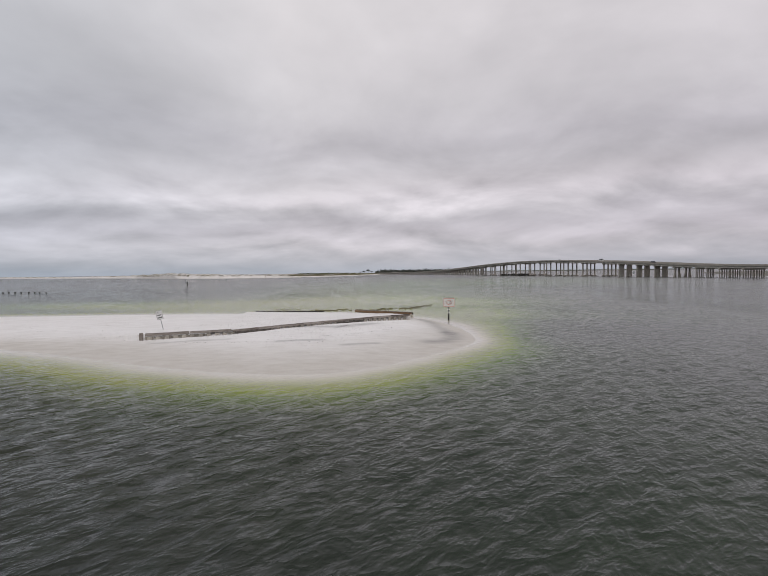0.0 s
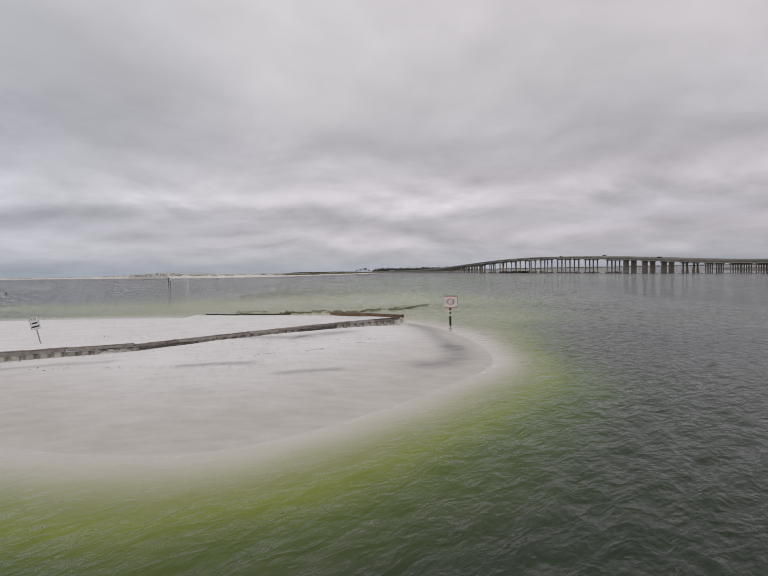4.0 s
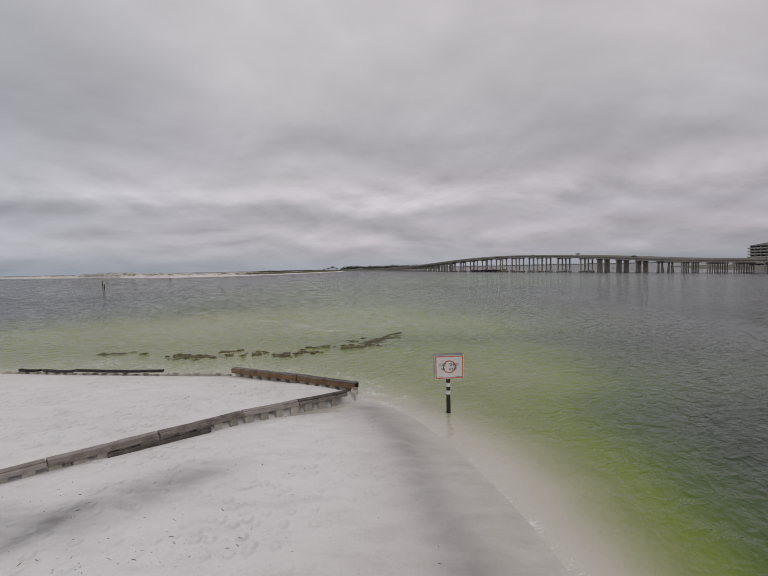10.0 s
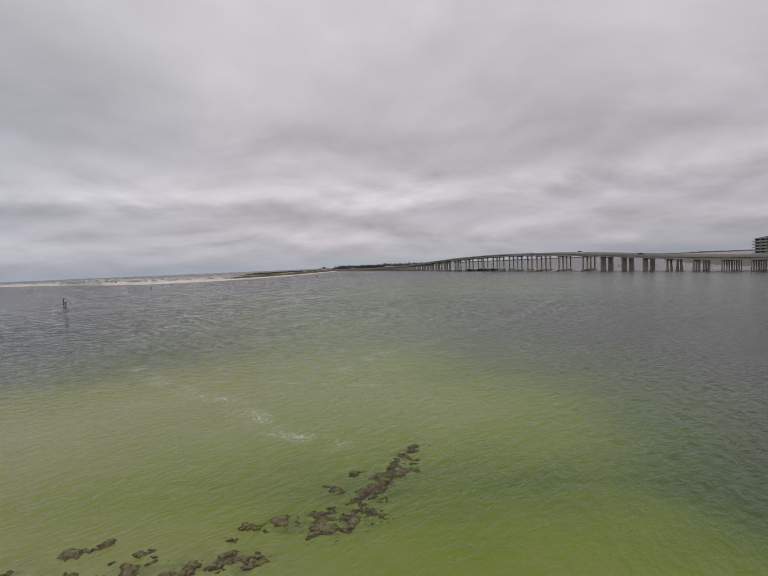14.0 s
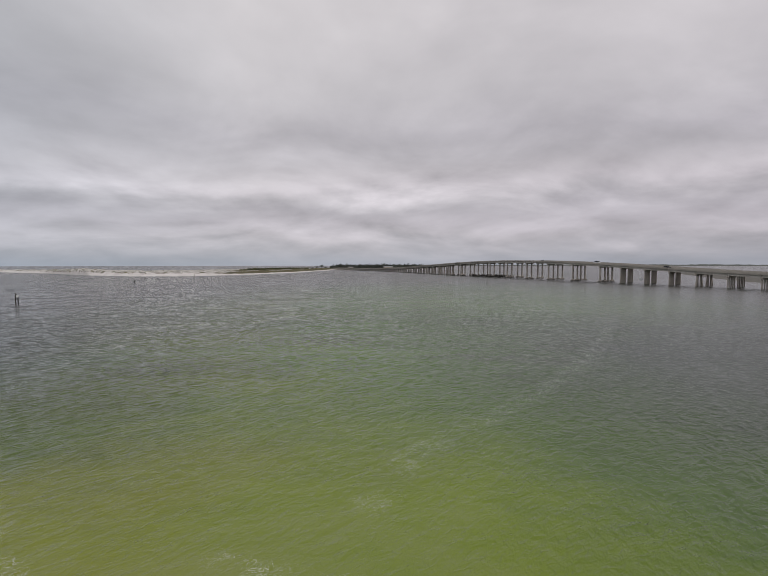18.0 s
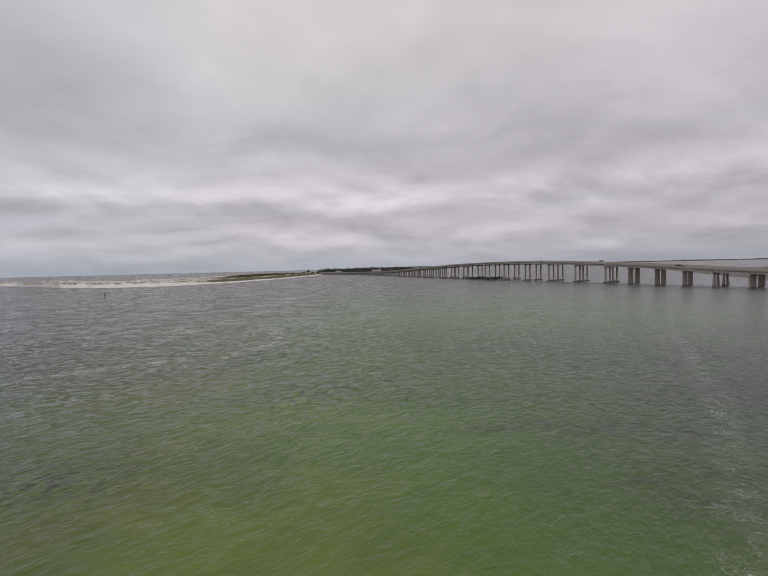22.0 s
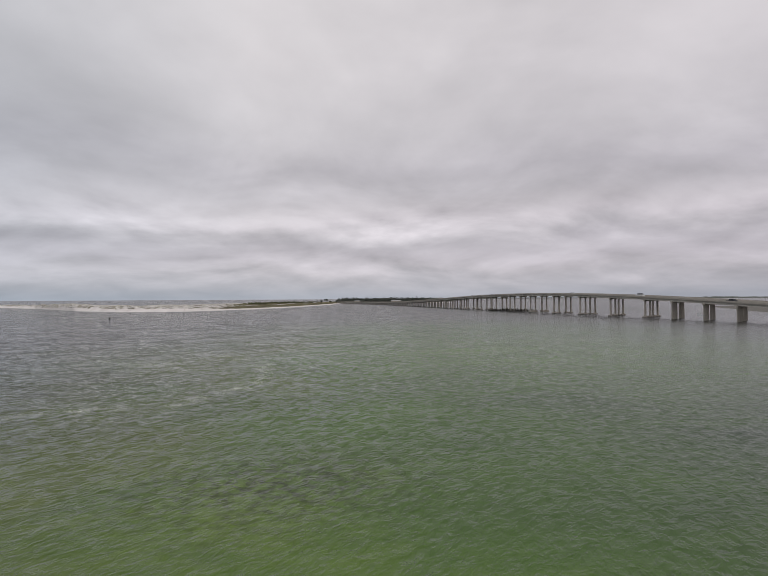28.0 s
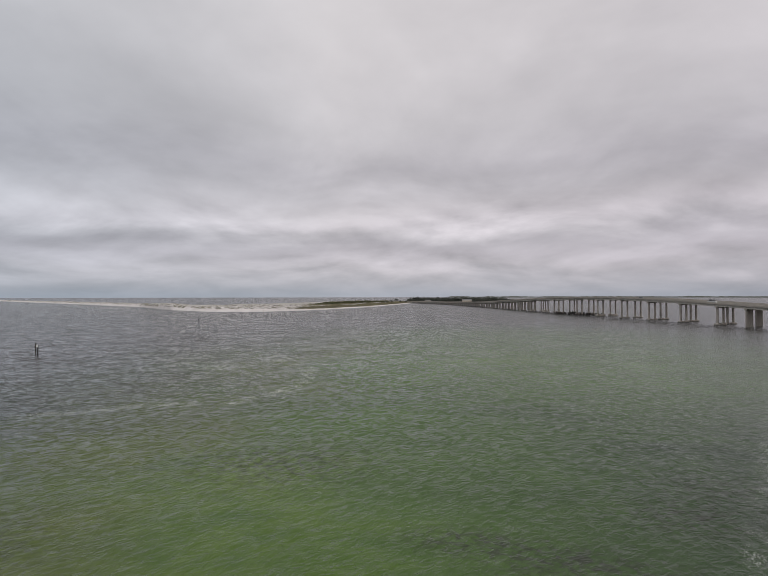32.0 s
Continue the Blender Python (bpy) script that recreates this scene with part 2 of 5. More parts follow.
    bump = k.add("ShaderNodeBump", Height=height, Distance=1.0, Strength=1.0).outputs[0]

    def slope(scale, angle, stretch, detail, seed):
        n = k.noise(k.map(k.map(at, (1, 1, 1), (0, 0, angle)), (stretch, 1, 1), place=(seed, seed, 0)), scale, detail, 0.58, 0.35)
        return k.math("SUBTRACT", n, 0.5)

    # finer slopes everywhere, and longer ones far from the flight path
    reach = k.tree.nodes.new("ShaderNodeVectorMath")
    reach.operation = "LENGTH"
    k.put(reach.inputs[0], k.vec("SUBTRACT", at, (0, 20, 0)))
    far_water = k.ramp(k.math("DIVIDE", reach.outputs["Value"], 1000.0), [(0.02, g(0)), (0.12, g(1))])
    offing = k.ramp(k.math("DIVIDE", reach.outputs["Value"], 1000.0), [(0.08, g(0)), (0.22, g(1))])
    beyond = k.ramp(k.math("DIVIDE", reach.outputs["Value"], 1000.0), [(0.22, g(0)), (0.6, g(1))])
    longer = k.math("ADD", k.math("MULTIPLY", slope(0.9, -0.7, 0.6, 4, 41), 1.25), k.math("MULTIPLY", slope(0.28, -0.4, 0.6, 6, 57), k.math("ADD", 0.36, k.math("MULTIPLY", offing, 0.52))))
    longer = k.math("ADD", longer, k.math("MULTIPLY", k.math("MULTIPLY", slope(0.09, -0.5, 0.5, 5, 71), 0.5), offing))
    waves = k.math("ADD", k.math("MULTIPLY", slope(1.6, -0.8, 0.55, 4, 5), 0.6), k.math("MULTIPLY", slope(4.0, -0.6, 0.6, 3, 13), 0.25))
    waves = k.math("MULTIPLY", k.math("ADD", waves, k.math("MULTIPLY", longer, far_water)), calm)
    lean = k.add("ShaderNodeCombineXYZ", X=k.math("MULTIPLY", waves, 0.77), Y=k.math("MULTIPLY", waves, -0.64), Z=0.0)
    chop = k.vec("SUBTRACT", k.noise(k.map(at, (0.8, 1, 1), (0, 0, -0.7)), 1.1, 3, 0.55, 0.2, 1), (0.5, 0.5, 0.5))
    spread_out = k.math("MULTIPLY", k.math("ADD", k.math("MULTIPLY", far_water, 0.6), 0.05), calm)
    chop = k.vec("MULTIPLY", chop, k.add("ShaderNodeCombineXYZ", X=spread_out, Y=spread_out, Z=0.0).outputs[0])
    # brighter sky reflection put into far water by normals leant south, off the bridge
    sky_lean = k.add("ShaderNodeCombineXYZ", X=0.0, Y=k.math("ADD", k.math("MULTIPLY", far_water, -0.10), k.math("MULTIPLY", beyond, -0.06)), Z=0.0).outputs[0]
    tilt = k.vec("NORMALIZE", k.vec("ADD", k.vec("ADD", bump, k.vec("ADD", chop, sky_lean)), lean.outputs[0]))
    bed = k.add("ShaderNodeAttribute")
    bed.attribute_name = "weed"
    tufts = k.ramp(k.noise(k.map(at, (1, 1.3, 1), (0, 0, 0.4)), 0.95, 7, 0.7, 0.6), [(0.44, g(0)), (0.58, g(1))])
    c = k.mix(k.math("MULTIPLY", k.math("MULTIPLY", bed.outputs["Fac"], tufts), 0.8), c, (0.022, 0.024, 0.016))
    foam = k.add("ShaderNodeAttribute")
    foam.attribute_name = "foam"
    # thin curling lines of foam, that break up where it thins out
    patchy = k.ramp(k.noise(at, 0.33, 4, 0.6), [(0.42, g(0.02)), (0.64, g(1))])
    amount = k.math("MAXIMUM", k.math("MULTIPLY", foam.outputs["Fac"], k.math("ADD", patchy, k.ramp(foam.outputs["Fac"], [(0.7, g(0)), (1.0, g(0.8))]))), 0.02)
    coarse = k.math("ABSOLUTE", k.math("SUBTRACT", k.noise(k.map(at, (1, 1.25, 1)), 0.75, 5, 0.6, 1.4), 0.5))
    small = k.math("ABSOLUTE", k.math("SUBTRACT", k.noise(at, 2.4, 5, 0.65, 1.2), 0.5))
    lace = k.math("ADD", k.ramp(k.math("DIVIDE", coarse, amount), [(0.0, g(0.7)), (0.05, g(0))]), k.ramp(k.math("DIVIDE", small, amount), [(0.0, g(0.55)), (0.05, g(0))]), clamp=True)
    white = k.math("MULTIPLY", lace, k.ramp(foam.outputs["Fac"], [(0.03, g(0)), (0.2, g(1))]))
    c = k.mix(white, c, (0.75, 0.75, 0.72))
    b = k.tree.nodes.new("ShaderNodeBsdfPrincipled")
    for key, value in (("Base Color", c), ("Roughness", 0.08), ("Specular IOR Level", 0.28), ("Normal", tilt)):
        k.put(b.inputs[key], value)
    k.add("ShaderNodeOutputMaterial", Surface=b.outputs[0])
    return m


def make_wood(name, dark, mid, light):
    m, k = material(name)
    at = k.add("ShaderNodeTexCoord").outputs["Object"]
    tone = k.add("ShaderNodeObjectInfo").outputs["Random"]
    grain = k.noise(k.map(at, (1.2, 26, 26)), 1.5, 5, 0.65, 0.4)
    wear = k.noise(at, 2.2, 5, 0.6)
    v = k.math("ADD", k.math("MULTIPLY", grain, 0.6), k.math("ADD", k.math("MULTIPLY", wear, 0.4), k.math("MULTIPLY", k.math("SUBTRACT", tone, 0.5), 0.2)))
    finish(k, k.ramp(v, [(0.32, dark), (0.5, mid), (0.7, light)]), 0.85, 0, grain, 0.012, 0.8, 0.2)
    return m


def make_rock():
    """Dark pitted rock with ochre weed on the high spots."""
    m, k = material("weedy_rock")
    at = k.add("ShaderNodeTexCoord").outputs["Object"]
    clump, pits = k.noise(at, 2.6, 6, 0.65, 0.4), k.noise(at, 11.0, 4, 0.6)
    high = k.add("ShaderNodeSeparateXYZ", Vector=at).outputs[2]
    v = k.math("ADD", k.math("ADD", k.math("MULTIPLY", clump, 0.6), k.math("MULTIPLY", pits, 0.4)), k.math("MULTIPLY", high, 1.2))
    c = k.ramp(v, [(0.36, (0.018, 0.017, 0.012)), (0.47, (0.05, 0.044, 0.024)), (0.56, (0.13, 0.108, 0.05)), (0.68, (0.23, 0.20, 0.11))])
    finish(k, c, 0.7, 0, k.math("ADD", k.math("MULTIPLY", clump, 0.6), k.math("MULTIPLY", pits, 0.4)), 0.22, 1.0, 0.3)
    return m


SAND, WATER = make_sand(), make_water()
STAINED_WOOD = make_wood("stained_grey_timber", (0.035, 0.03, 0.026), (0.11, 0.097, 0.088), (0.30, 0.28, 0.265))
GREY_WOOD = make_wood("weathered_grey_timber", (0.09, 0.075, 0.062), (0.25, 0.22, 0.195), (0.38, 0.35, 0.325))
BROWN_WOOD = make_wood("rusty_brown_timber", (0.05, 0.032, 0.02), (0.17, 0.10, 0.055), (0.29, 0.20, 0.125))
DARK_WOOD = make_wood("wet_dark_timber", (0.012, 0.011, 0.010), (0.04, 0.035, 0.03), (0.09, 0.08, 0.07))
SHEET = plain("stained_sheet_pile", (0.42, 0.39, 0.34), 0.28, 2.5, 0.85, 0, 0.01, 0.25)
CONCRETE = plain("bridge_concrete", (0.45, 0.405, 0.35), 0.10, 0.25, 0.9, 0, 0.01, 0.1)
PALE_CONCRETE = plain("deck_concrete", (0.46, 0.43, 0.38), 0.10, 0.2, 0.9, 0, 0.01, 0.08)
ASPHALT = plain("road_asphalt", (0.07, 0.068, 0.066), 0.15, 0.5, 0.9)
DARK_CONCRETE = plain("wet_footing_concrete", (0.14, 0.13, 0.115), 0.25, 0.4, 0.9, 0, 0.01, 0.1)
SIGN_WHITE = plain("sign_white_paint", (0.74, 0.73, 0.72), 0.04, 3, 0.45)
SIGN_ORANGE = plain("sign_orange_paint", (0.55, 0.13, 0.06), 0.08, 4, 0.45)
SIGN_BLACK = plain("sign_black_paint", (0.02, 0.02, 0.022), 0.1, 4, 0.5)
ALUMINIUM = plain("dull_aluminium", (0.45, 0.45, 0.46), 0.08, 4, 0.45, 0.8)
ROCK = make_rock()
WEED = plain("beach_wrack", (0.12, 0.10, 0.08), 0.35, 6, 0.95)
DUNE_SAND = plain("dune_sand", (0.70, 0.66, 0.62), 0.06, 0.05, 0.95, 0, 0.05)
SHORE_GROUND = plain("packed_shore", (0.13, 0.122, 0.105), 0.2, 0.15, 0.95, 0, 0.05)
SCRUB = plain("dune_scrub", (0.075, 0.08, 0.035), 0.35, 0.3, 0.95, 0, 0.05, 0.3)
# pine foliage paled evenly: the haze of distance is put into its colour
HAZY_PINE = plain("hazy_pine_foliage", (0.095, 0.104, 0.085), 0.35, 0.5, 0.95, 0, 0.05, 0.3)
BARK = plain("pine_bark", (0.10, 0.075, 0.055), 0.2, 2, 0.95)
STUCCO = plain("beige_stucco", (0.38, 0.345, 0.285), 0.06, 0.3, 0.9)
GREEN_ROOF = plain("green_metal_roof", (0.062, 0.078, 0.074), 0.10, 0.3, 0.6)
GLASS = plain("dark_window_glass", (0.02, 0.023, 0.027), 0.1, 1, 0.1, 0, 0.0)
RAIL = plain("pale_railing", (0.50, 0.47, 0.42), 0.05, 1, 0.6)


# ---- mesh helpers ----
def mesh_of(name, verts, faces, mat, smooth=False):
    me = bpy.data.meshes.new(name)
    me.from_pydata([tuple(v) for v in verts], [], faces)
    me.materials.append(mat)
    if smooth:
        me.polygons.foreach_set("use_smooth", [True] * len(me.polygons))
    me.update()
    return me


def from_bm(name, bm, mat, smooth=False):
    me = bpy.data.meshes.new(name)
    bm.normal_update()
    bm.to_mesh(me)
    bm.free()
    me.materials.append(mat)
    if smooth:
        me.polygons.foreach_set("use_smooth", [True] * len(me.polygons))
    return me


def part(name, data, parent, label="", m=None):
    """Links a mesh as one object under a thing or a part."""
    ob = new(name, data)
    ob.parent = parent
    if m is not None:
        ob.matrix_local = m
    if label:
        ob["label"] = label
    return ob


def box(bm, size, m=Matrix.Identity(4), bevel=0.0):
    made = bmesh.ops.create_cube(bm, size=1.0, matrix=m @ Matrix.Diagonal((*size, 1)))["verts"]
    if bevel:
        edges = list({e for v in made for e in v.link_edges})
        bmesh.ops.bevel(bm, geom=edges, offset=bevel, segments=1, affect="EDGES")
    return made


def box_mesh(name, size, mat, bevel=0.0, place=(0, 0, 0)):
    bm = bmesh.new()
    box(bm, size, Matrix.Translation(place), bevel)
    return from_bm(name, bm, mat)


def tube(bm, r0, r1, height, m=Matrix.Identity(4), sides=12):
    bmesh.ops.create_cone(bm, cap_ends=True, segments=sides, radius1=r0, radius2=r1, depth=height, matrix=m @ Matrix.Translation((0, 0, height / 2)))


def tube_mesh(name, r0, r1, height, mat, sides=12, smooth=True):
    bm = bmesh.new()
    tube(bm, r0, r1, height, sides=sides)
    return from_bm(name, bm, mat, False)


def along(a, b, z=0.0):
    """A pose at a, with x towards b, in plan."""
    return Matrix.Translation((a[0], a[1], z)) @ Matrix.Rotation(math.atan2(b[1] - a[1], b[0] - a[0]), 4, "Z")


# ---- the sand spit ----
SHORE = [(-220, 0), (-110, -4), (-70, -10), (-44.5, -20), (-34.7, -24.5), (-26.4, -29), (-19, -32), (-13.7, -32.7), (-10.5, -31.2), (-7, -27.9), (-3.0, -23.2), (-0.8, -20.4), (0.2, -16.6),
         (0.2, -10.5), (-0.6, -5.0), (-2.0, 0.6), (-4.4, 4.1), (-8.2, 6.8), (-12.8, 10), (-18, 11), (-25, 12.2), (-31, 14), (-47, 15.5), (-70, 14), (-110, 14), (-220, 18)]
SEA_WALL = [(-31.2, 14.0), (-25, 12.4), (-18, 10.95), (-13.0, 9.9), (-8.3, 6.9), (-4.75, 4.3)]
WALL = [(-33.0, -16.0), (-25.3, -12.9), (-20.9, -8.6), (-16.5, -5.0), (-10.4, 0.1), (-5.3, 3.0)]


def smooth_loop(points, rounds=2):
    for _ in range(rounds):
        out = []
        for a, b in zip(points, points[1:] + points[:1]):
            out += [(0.75 * a[0] + 0.25 * b[0], 0.75 * a[1] + 0.25 * b[1]), (0.25 * a[0] + 0.75 * b[0], 0.25 * a[1] + 0.75 * b[1])]
        points = out
    return points


SHORE_LINE = np.array(smooth_loop(SHORE))


def gap_to(line, px, py, closed=False):
    """Distance from points to a polyline."""
    a = np.asarray(line, float)
    b = np.roll(a, -1, 0) if closed else a[1:]
    a = a if closed else a[:-1]
    best = np.full(px.shape, 1e9)
    for (ax, ay), (bx, by) in zip(a, b):
        dx, dy = bx - ax, by - ay
        t = np.clip(((px - ax) * dx + (py - ay) * dy) / (dx * dx + dy * dy + 1e-9), 0, 1)
        best = np.minimum(best, np.hypot(px - ax - t * dx, py - ay - t * dy))
    return best


def inside(line, px, py):
    a = np.asarray(line, float)
    hit = np.zeros(px.shape, bool)
    for (ax, ay), (bx, by) in zip(a, np.roll(a, -1, 0)):
        if ay != by:
            cross = ((ay > py) != (by > py)) & (px < (bx - ax) * (py - ay) / (by - ay) + ax)
            hit ^= cross
    return hit


def shore_gap(px, py):
    """Metres from the waterline: positive on the sand, negative in the water."""
    d = gap_to(SHORE_LINE, px, py, True)
    return np.where(inside(SHORE_LINE, px, py), d, -d)


def wobble(px, py, size, seed=0.0):
    return np.array([noise.noise((x / size + seed, y / size - seed, seed)) for x, y in zip(px.ravel(), py.ravel())]).reshape(px.shape)


def above_wall(px, py):
    """Positive behind the low wall, on the filled side."""
    wy = np.interp(px, [w[0] for w in WALL], [w[1] for w in WALL])
    return py - wy


def sand_height(px, py):
    d = shore_gap(px, py)
    h = np.where(d > 0, 0.62 * (1 - np.exp(-d / 6.5)), np.maximum(d * 0.11, -2.5))
    up = above_wall(px, py)
    near = np.exp(-np.maximum(-px - 34, 0) / 3.0) * (px < -5) * (d > 0.3)
    fill = np.clip((up - 0.15) / 0.4, 0, 1) * np.exp(-np.maximum(up - 4, 0) / 12)
    h = h + near * np.clip((d - 0.2) / np.where(up > 0.3, 0.8, 2.0), 0, 1) * (fill * np.maximum(0.60 - h, 0) - (1 - np.clip((up - 0.12) / 0.2, 0, 1)) * 0.37 * np.exp(np.minimum(up, 0) / 3.2))
    # the fill between the two walls: a damp trough along the seaward one, then a small scarp
    back = np.interp(px, [q[0] for q in SEA_WALL], [q[1] for q in SEA_WALL]) - py
    east = np.clip((px + 15) / 2, 0, 1)
    level = (0.20 + 0.38 * np.clip(back / 2.0, 0, 1)) * (1 - east) + (0.29 + 0.27 * np.clip((back - 1.1) / 0.7, 0, 1)) * east
    held = (px > -31.2) & (px < -4.75) & (up > 0.1)
    h = np.where(held & (back > -0.1), np.maximum(h, level * np.clip(back / 0.2 + 0.5, 0, 1)), h)
    return h + 0.035 * wobble(px, py, 3.1, 2.0) * (d > 0.5) + 0.05 * wobble(px, py, 9.0, 5.0) * (d > 2)


def grid_mesh(name, xs, ys, height, mat, fields=None):
    px, py = np.meshgrid(np.asarray(xs, float), np.asarray(ys, float))
    pz = height(px, py) if callable(height) else np.full(px.shape, float(height))
    nx, ny = px.shape[1], px.shape[0]
    n = np.arange(nx * ny).reshape(ny, nx)
    quads = np.stack([n[:-1, :-1], n[:-1, 1:], n[1:, 1:], n[1:, :-1]], -1).reshape(-1, 4)
    me = mesh_of(name, np.stack([px, py, pz], -1).reshape(-1, 3).tolist(), quads.tolist(), mat, True)
    for key, value in (fields or {}).items():
        a = me.attributes.new(key, "FLOAT", "POINT")
        a.data.foreach_set("value", np.asarray(value(px, py), np.float32).ravel())
    return me


def wetness(px, py):
    d = shore_gap(px, py)
    south = np.clip((1.5 - above_wall(px, py)) / 3, 0, 1)
    trough = np.interp(px, [q[0] for q in SEA_WALL], [q[1] for q in SEA_WALL]) - py
    trough = np.clip((1.9 - trough) / 0.5, 0, 1) * (px > -14) * (px < -4.5) * (above_wall(px, py) > 0)
    rim = np.clip(1.2 - d / (4.5 + 5.0 * np.clip((-8 - py) / 8, 0, 1)), 0, 1)
    return np.maximum(0.9 * trough, rim * (0.35 + 0.65 * south))


def silt(px, py):
    """Grey silt that the tide left in long smears."""
    a = 0.6 * np.exp(-(gap_to([(-4.2, 1.5), (-2.9, -3), (-2.5, -8.7), (-2.2, -14.5)], px, py) / 0.85) ** 2)
    b = 0.72 * np.exp(-(gap_to([(-2.0, -14.0), (-2.4, -18.0), (-3.8, -20.0), (-4.8, -20.4)], px, py) / 1.0) ** 2)
    c = 0.62 * np.exp(-(gap_to([(-18.5, -8.0), (-15, -9.6), (-13.2, -9.3), (-10.5, -6.5)], px, py) / 1.2) ** 2) + 0.5 * np.exp(-(gap_to([(-14.2, -10.9), (-13.4, -8.6)], px, py) / 0.4) ** 2)
    d = 0.6 * np.exp(-(gap_to([(-18.5, -20.5), (-15, -20.2)], px, py) / 0.5) ** 2) + 0.6 * np.exp(-(gap_to([(-12.6, -22.6), (-9.7, -21.8)], px, py) / 0.4) ** 2)
    e = 0.5 * np.exp(-(gap_to([(-30, -19.5), (-24, -18.5)], px, py) / 0.5) ** 2)
    return np.clip(a + b + c + d + e, 0, 1)


xs = np.r_[np.arange(-220, -60, 4.0), np.arange(-60, -26, 0.8), np.arange(-26, 6.01, 0.33)]
ys = np.r_[np.arange(-60, -36, 2.0), np.arange(-36, 16, 0.33), np.arange(16, 40, 2.0)]
tagged(new("ground", grid_mesh("ground", xs, ys, sand_height, SAND, {"wet": wetness, "silt": silt})), "white quartz sand spit with damp edges and grey silt smears", "sand", kind="structure")


# ---- the water, to the horizon ----
def blob(px, py, x, y, rx, ry):
    return np.exp(-((px - x) / rx) ** 2 - ((py - y) / ry) ** 2)


def shoal(px, py):
    d = -shore_gap(px, py)
    north = 1 / (1 + np.exp(-np.clip((py - 4 + 0.35 * px) / 3, -50, 50)))
    reach = 6.0 * (1 - north) + 34 * north
    soft = 0.86 * np.exp(-(np.maximum(d - 0.2, 0) / (4.3 + 1.4 * np.clip((-20 - py) / 6, 0, 1) + 3.0 * np.clip((py + 15) / 10, 0, 1))) ** 1.5) + 0.13 * np.exp(-np.maximum(d, 0) / 13)
    near = (north * 0.84 * np.exp(-(np.maximum(d, 0) / reach) ** 1.15) + (1 - north) * soft) * (1 - 0.40 * north * np.clip((px - 4) / 14, 0, 1))
    near = near + 0.16 * blob(px, py, 7, 3, 5, 9) + 0.15 * blob(px, py, 11, 19, 6, 10)
    flats = 0.35 * blob(px, py, -2, 50, 40, 32) + 0.32 * blob(px, py, -12, 102, 46, 40) + 0.31 * blob(px, py, 30, 180, 140, 75) + 0.22 * blob(px, py, 60, 300, 150, 110) + 0.10 * blob(px, py, 20, 330, 260, 120) + 0.30 * blob(px, py, -45, 35, 45, 26) + 0.24 * blob(px, py, -95, 40, 42, 24) + 0.16 * blob(px, py, 12, 34, 14, 12)
    s = np.maximum(near, flats + 0.35 * near)
    return np.where(d < 0, 1.0, np.clip(s, 0.02 + 0.13 * np.clip((py - 60) / 60, 0, 1), 1))


def foam(px, py):
    d = -shore_gap(px, py)
    lip = 0.85 * np.exp(-((d - 0.12) / 0.2) ** 2) * np.clip((py + 36) / 12, 0.3, 1)
    surf = 0.6 * np.exp(-(gap_to([(-29, 18.5), (-21, 16.2), (-13, 13.2), (-8, 10.2), (-3.5, 6.0)], px, py) / 2.2) ** 2) + 0.6 * np.exp(-(gap_to([(-3.8, 4.6), (-1.2, 3.0)], px, py) / 0.8) ** 2)
    lines = 0.27 * np.exp(-(gap_to([(68, 144), (40, 105), (24, 86), (8, 70), (1, 64), (-3, 57)], px, py) / 1.6) ** 2)
    west = 0.7 * np.exp(-(gap_to([(-126, 245), (-90, 219), (-56, 193), (-40, 188)], px, py) / 2.0) ** 2) + 0.6 * np.exp(-(gap_to([(-34, 146), (-42, 145), (-57, 136)], px, py) / 1.8) ** 2) + 0.7 * np.exp(-(gap_to([(-46, 222), (-20, 188), (-17, 165), (-26, 148)], px, py) / 1.8) ** 2)
    drift = 0.13 * np.exp(-(gap_to([(9, 81), (6, 79), (-1.5, 74.3)], px, py) / 0.9) ** 2) + 0.42 * np.exp(-(gap_to([(-32, 66), (-27, 58), (-19, 48.5), (-15, 46), (-9.4, 36), (-4.4, 32)], px, py) / 1.3) ** 2) + 0.3 * np.exp(-(gap_to([(-11, 52), (-2.5, 48.3), (0.3, 47.7)], px, py) / 1.0) ** 2)
    return np.clip(lip + surf + lines + west + drift, 0, 1)


def weed(px, py):
    """Dark seagrass on the bed."""
    beds = [(18.7, 84, 1.8, 1.2), (17.2, 87, 2.0, 1.1), (20, 98.5, 6, 2.6), (13, 101, 5, 2), (27, 95, 5, 3), (34, 106, 6, 4), (41, 113, 6, 4), (-8, 118, 14, 8), (-30, 96, 9, 6), (-52, 46, 10, 3), (-75, 60, 14, 4), (-4.0, 22.2, 2.6, 1.7), (-2.2, 24.6, 2.2, 1.7), (-0.8, 27.5, 1.8, 1.8), (0.7, 30.0, 1.5, 1.5), (-18.6, 19.3, 2.6, 1.8), (-9.0, 19.0, 2.2, 1.3), (-12.2, 19.6, 1.6, 1.0), (-5.8, 21.6, 2.0, 1.0)]
    return np.clip(sum(((0.35 if b[1] > 22.4 else 0.5) if b[1] < 35 else 1.0) * blob(px, py, *b) for b in beds), 0, 1)


def spread(a, b, step, grow=1.22, far=4900):
    lo, hi, s = [a], [b], step
    while lo[-1] > -far:
        s *= grow
        lo.append(lo[-1] - s)
    s = step
    while hi[-1] < far:
        s *= grow
        hi.append(hi[-1] + s)
    return np.r_[lo[::-1][:-1], np.arange(a, b, step), hi]


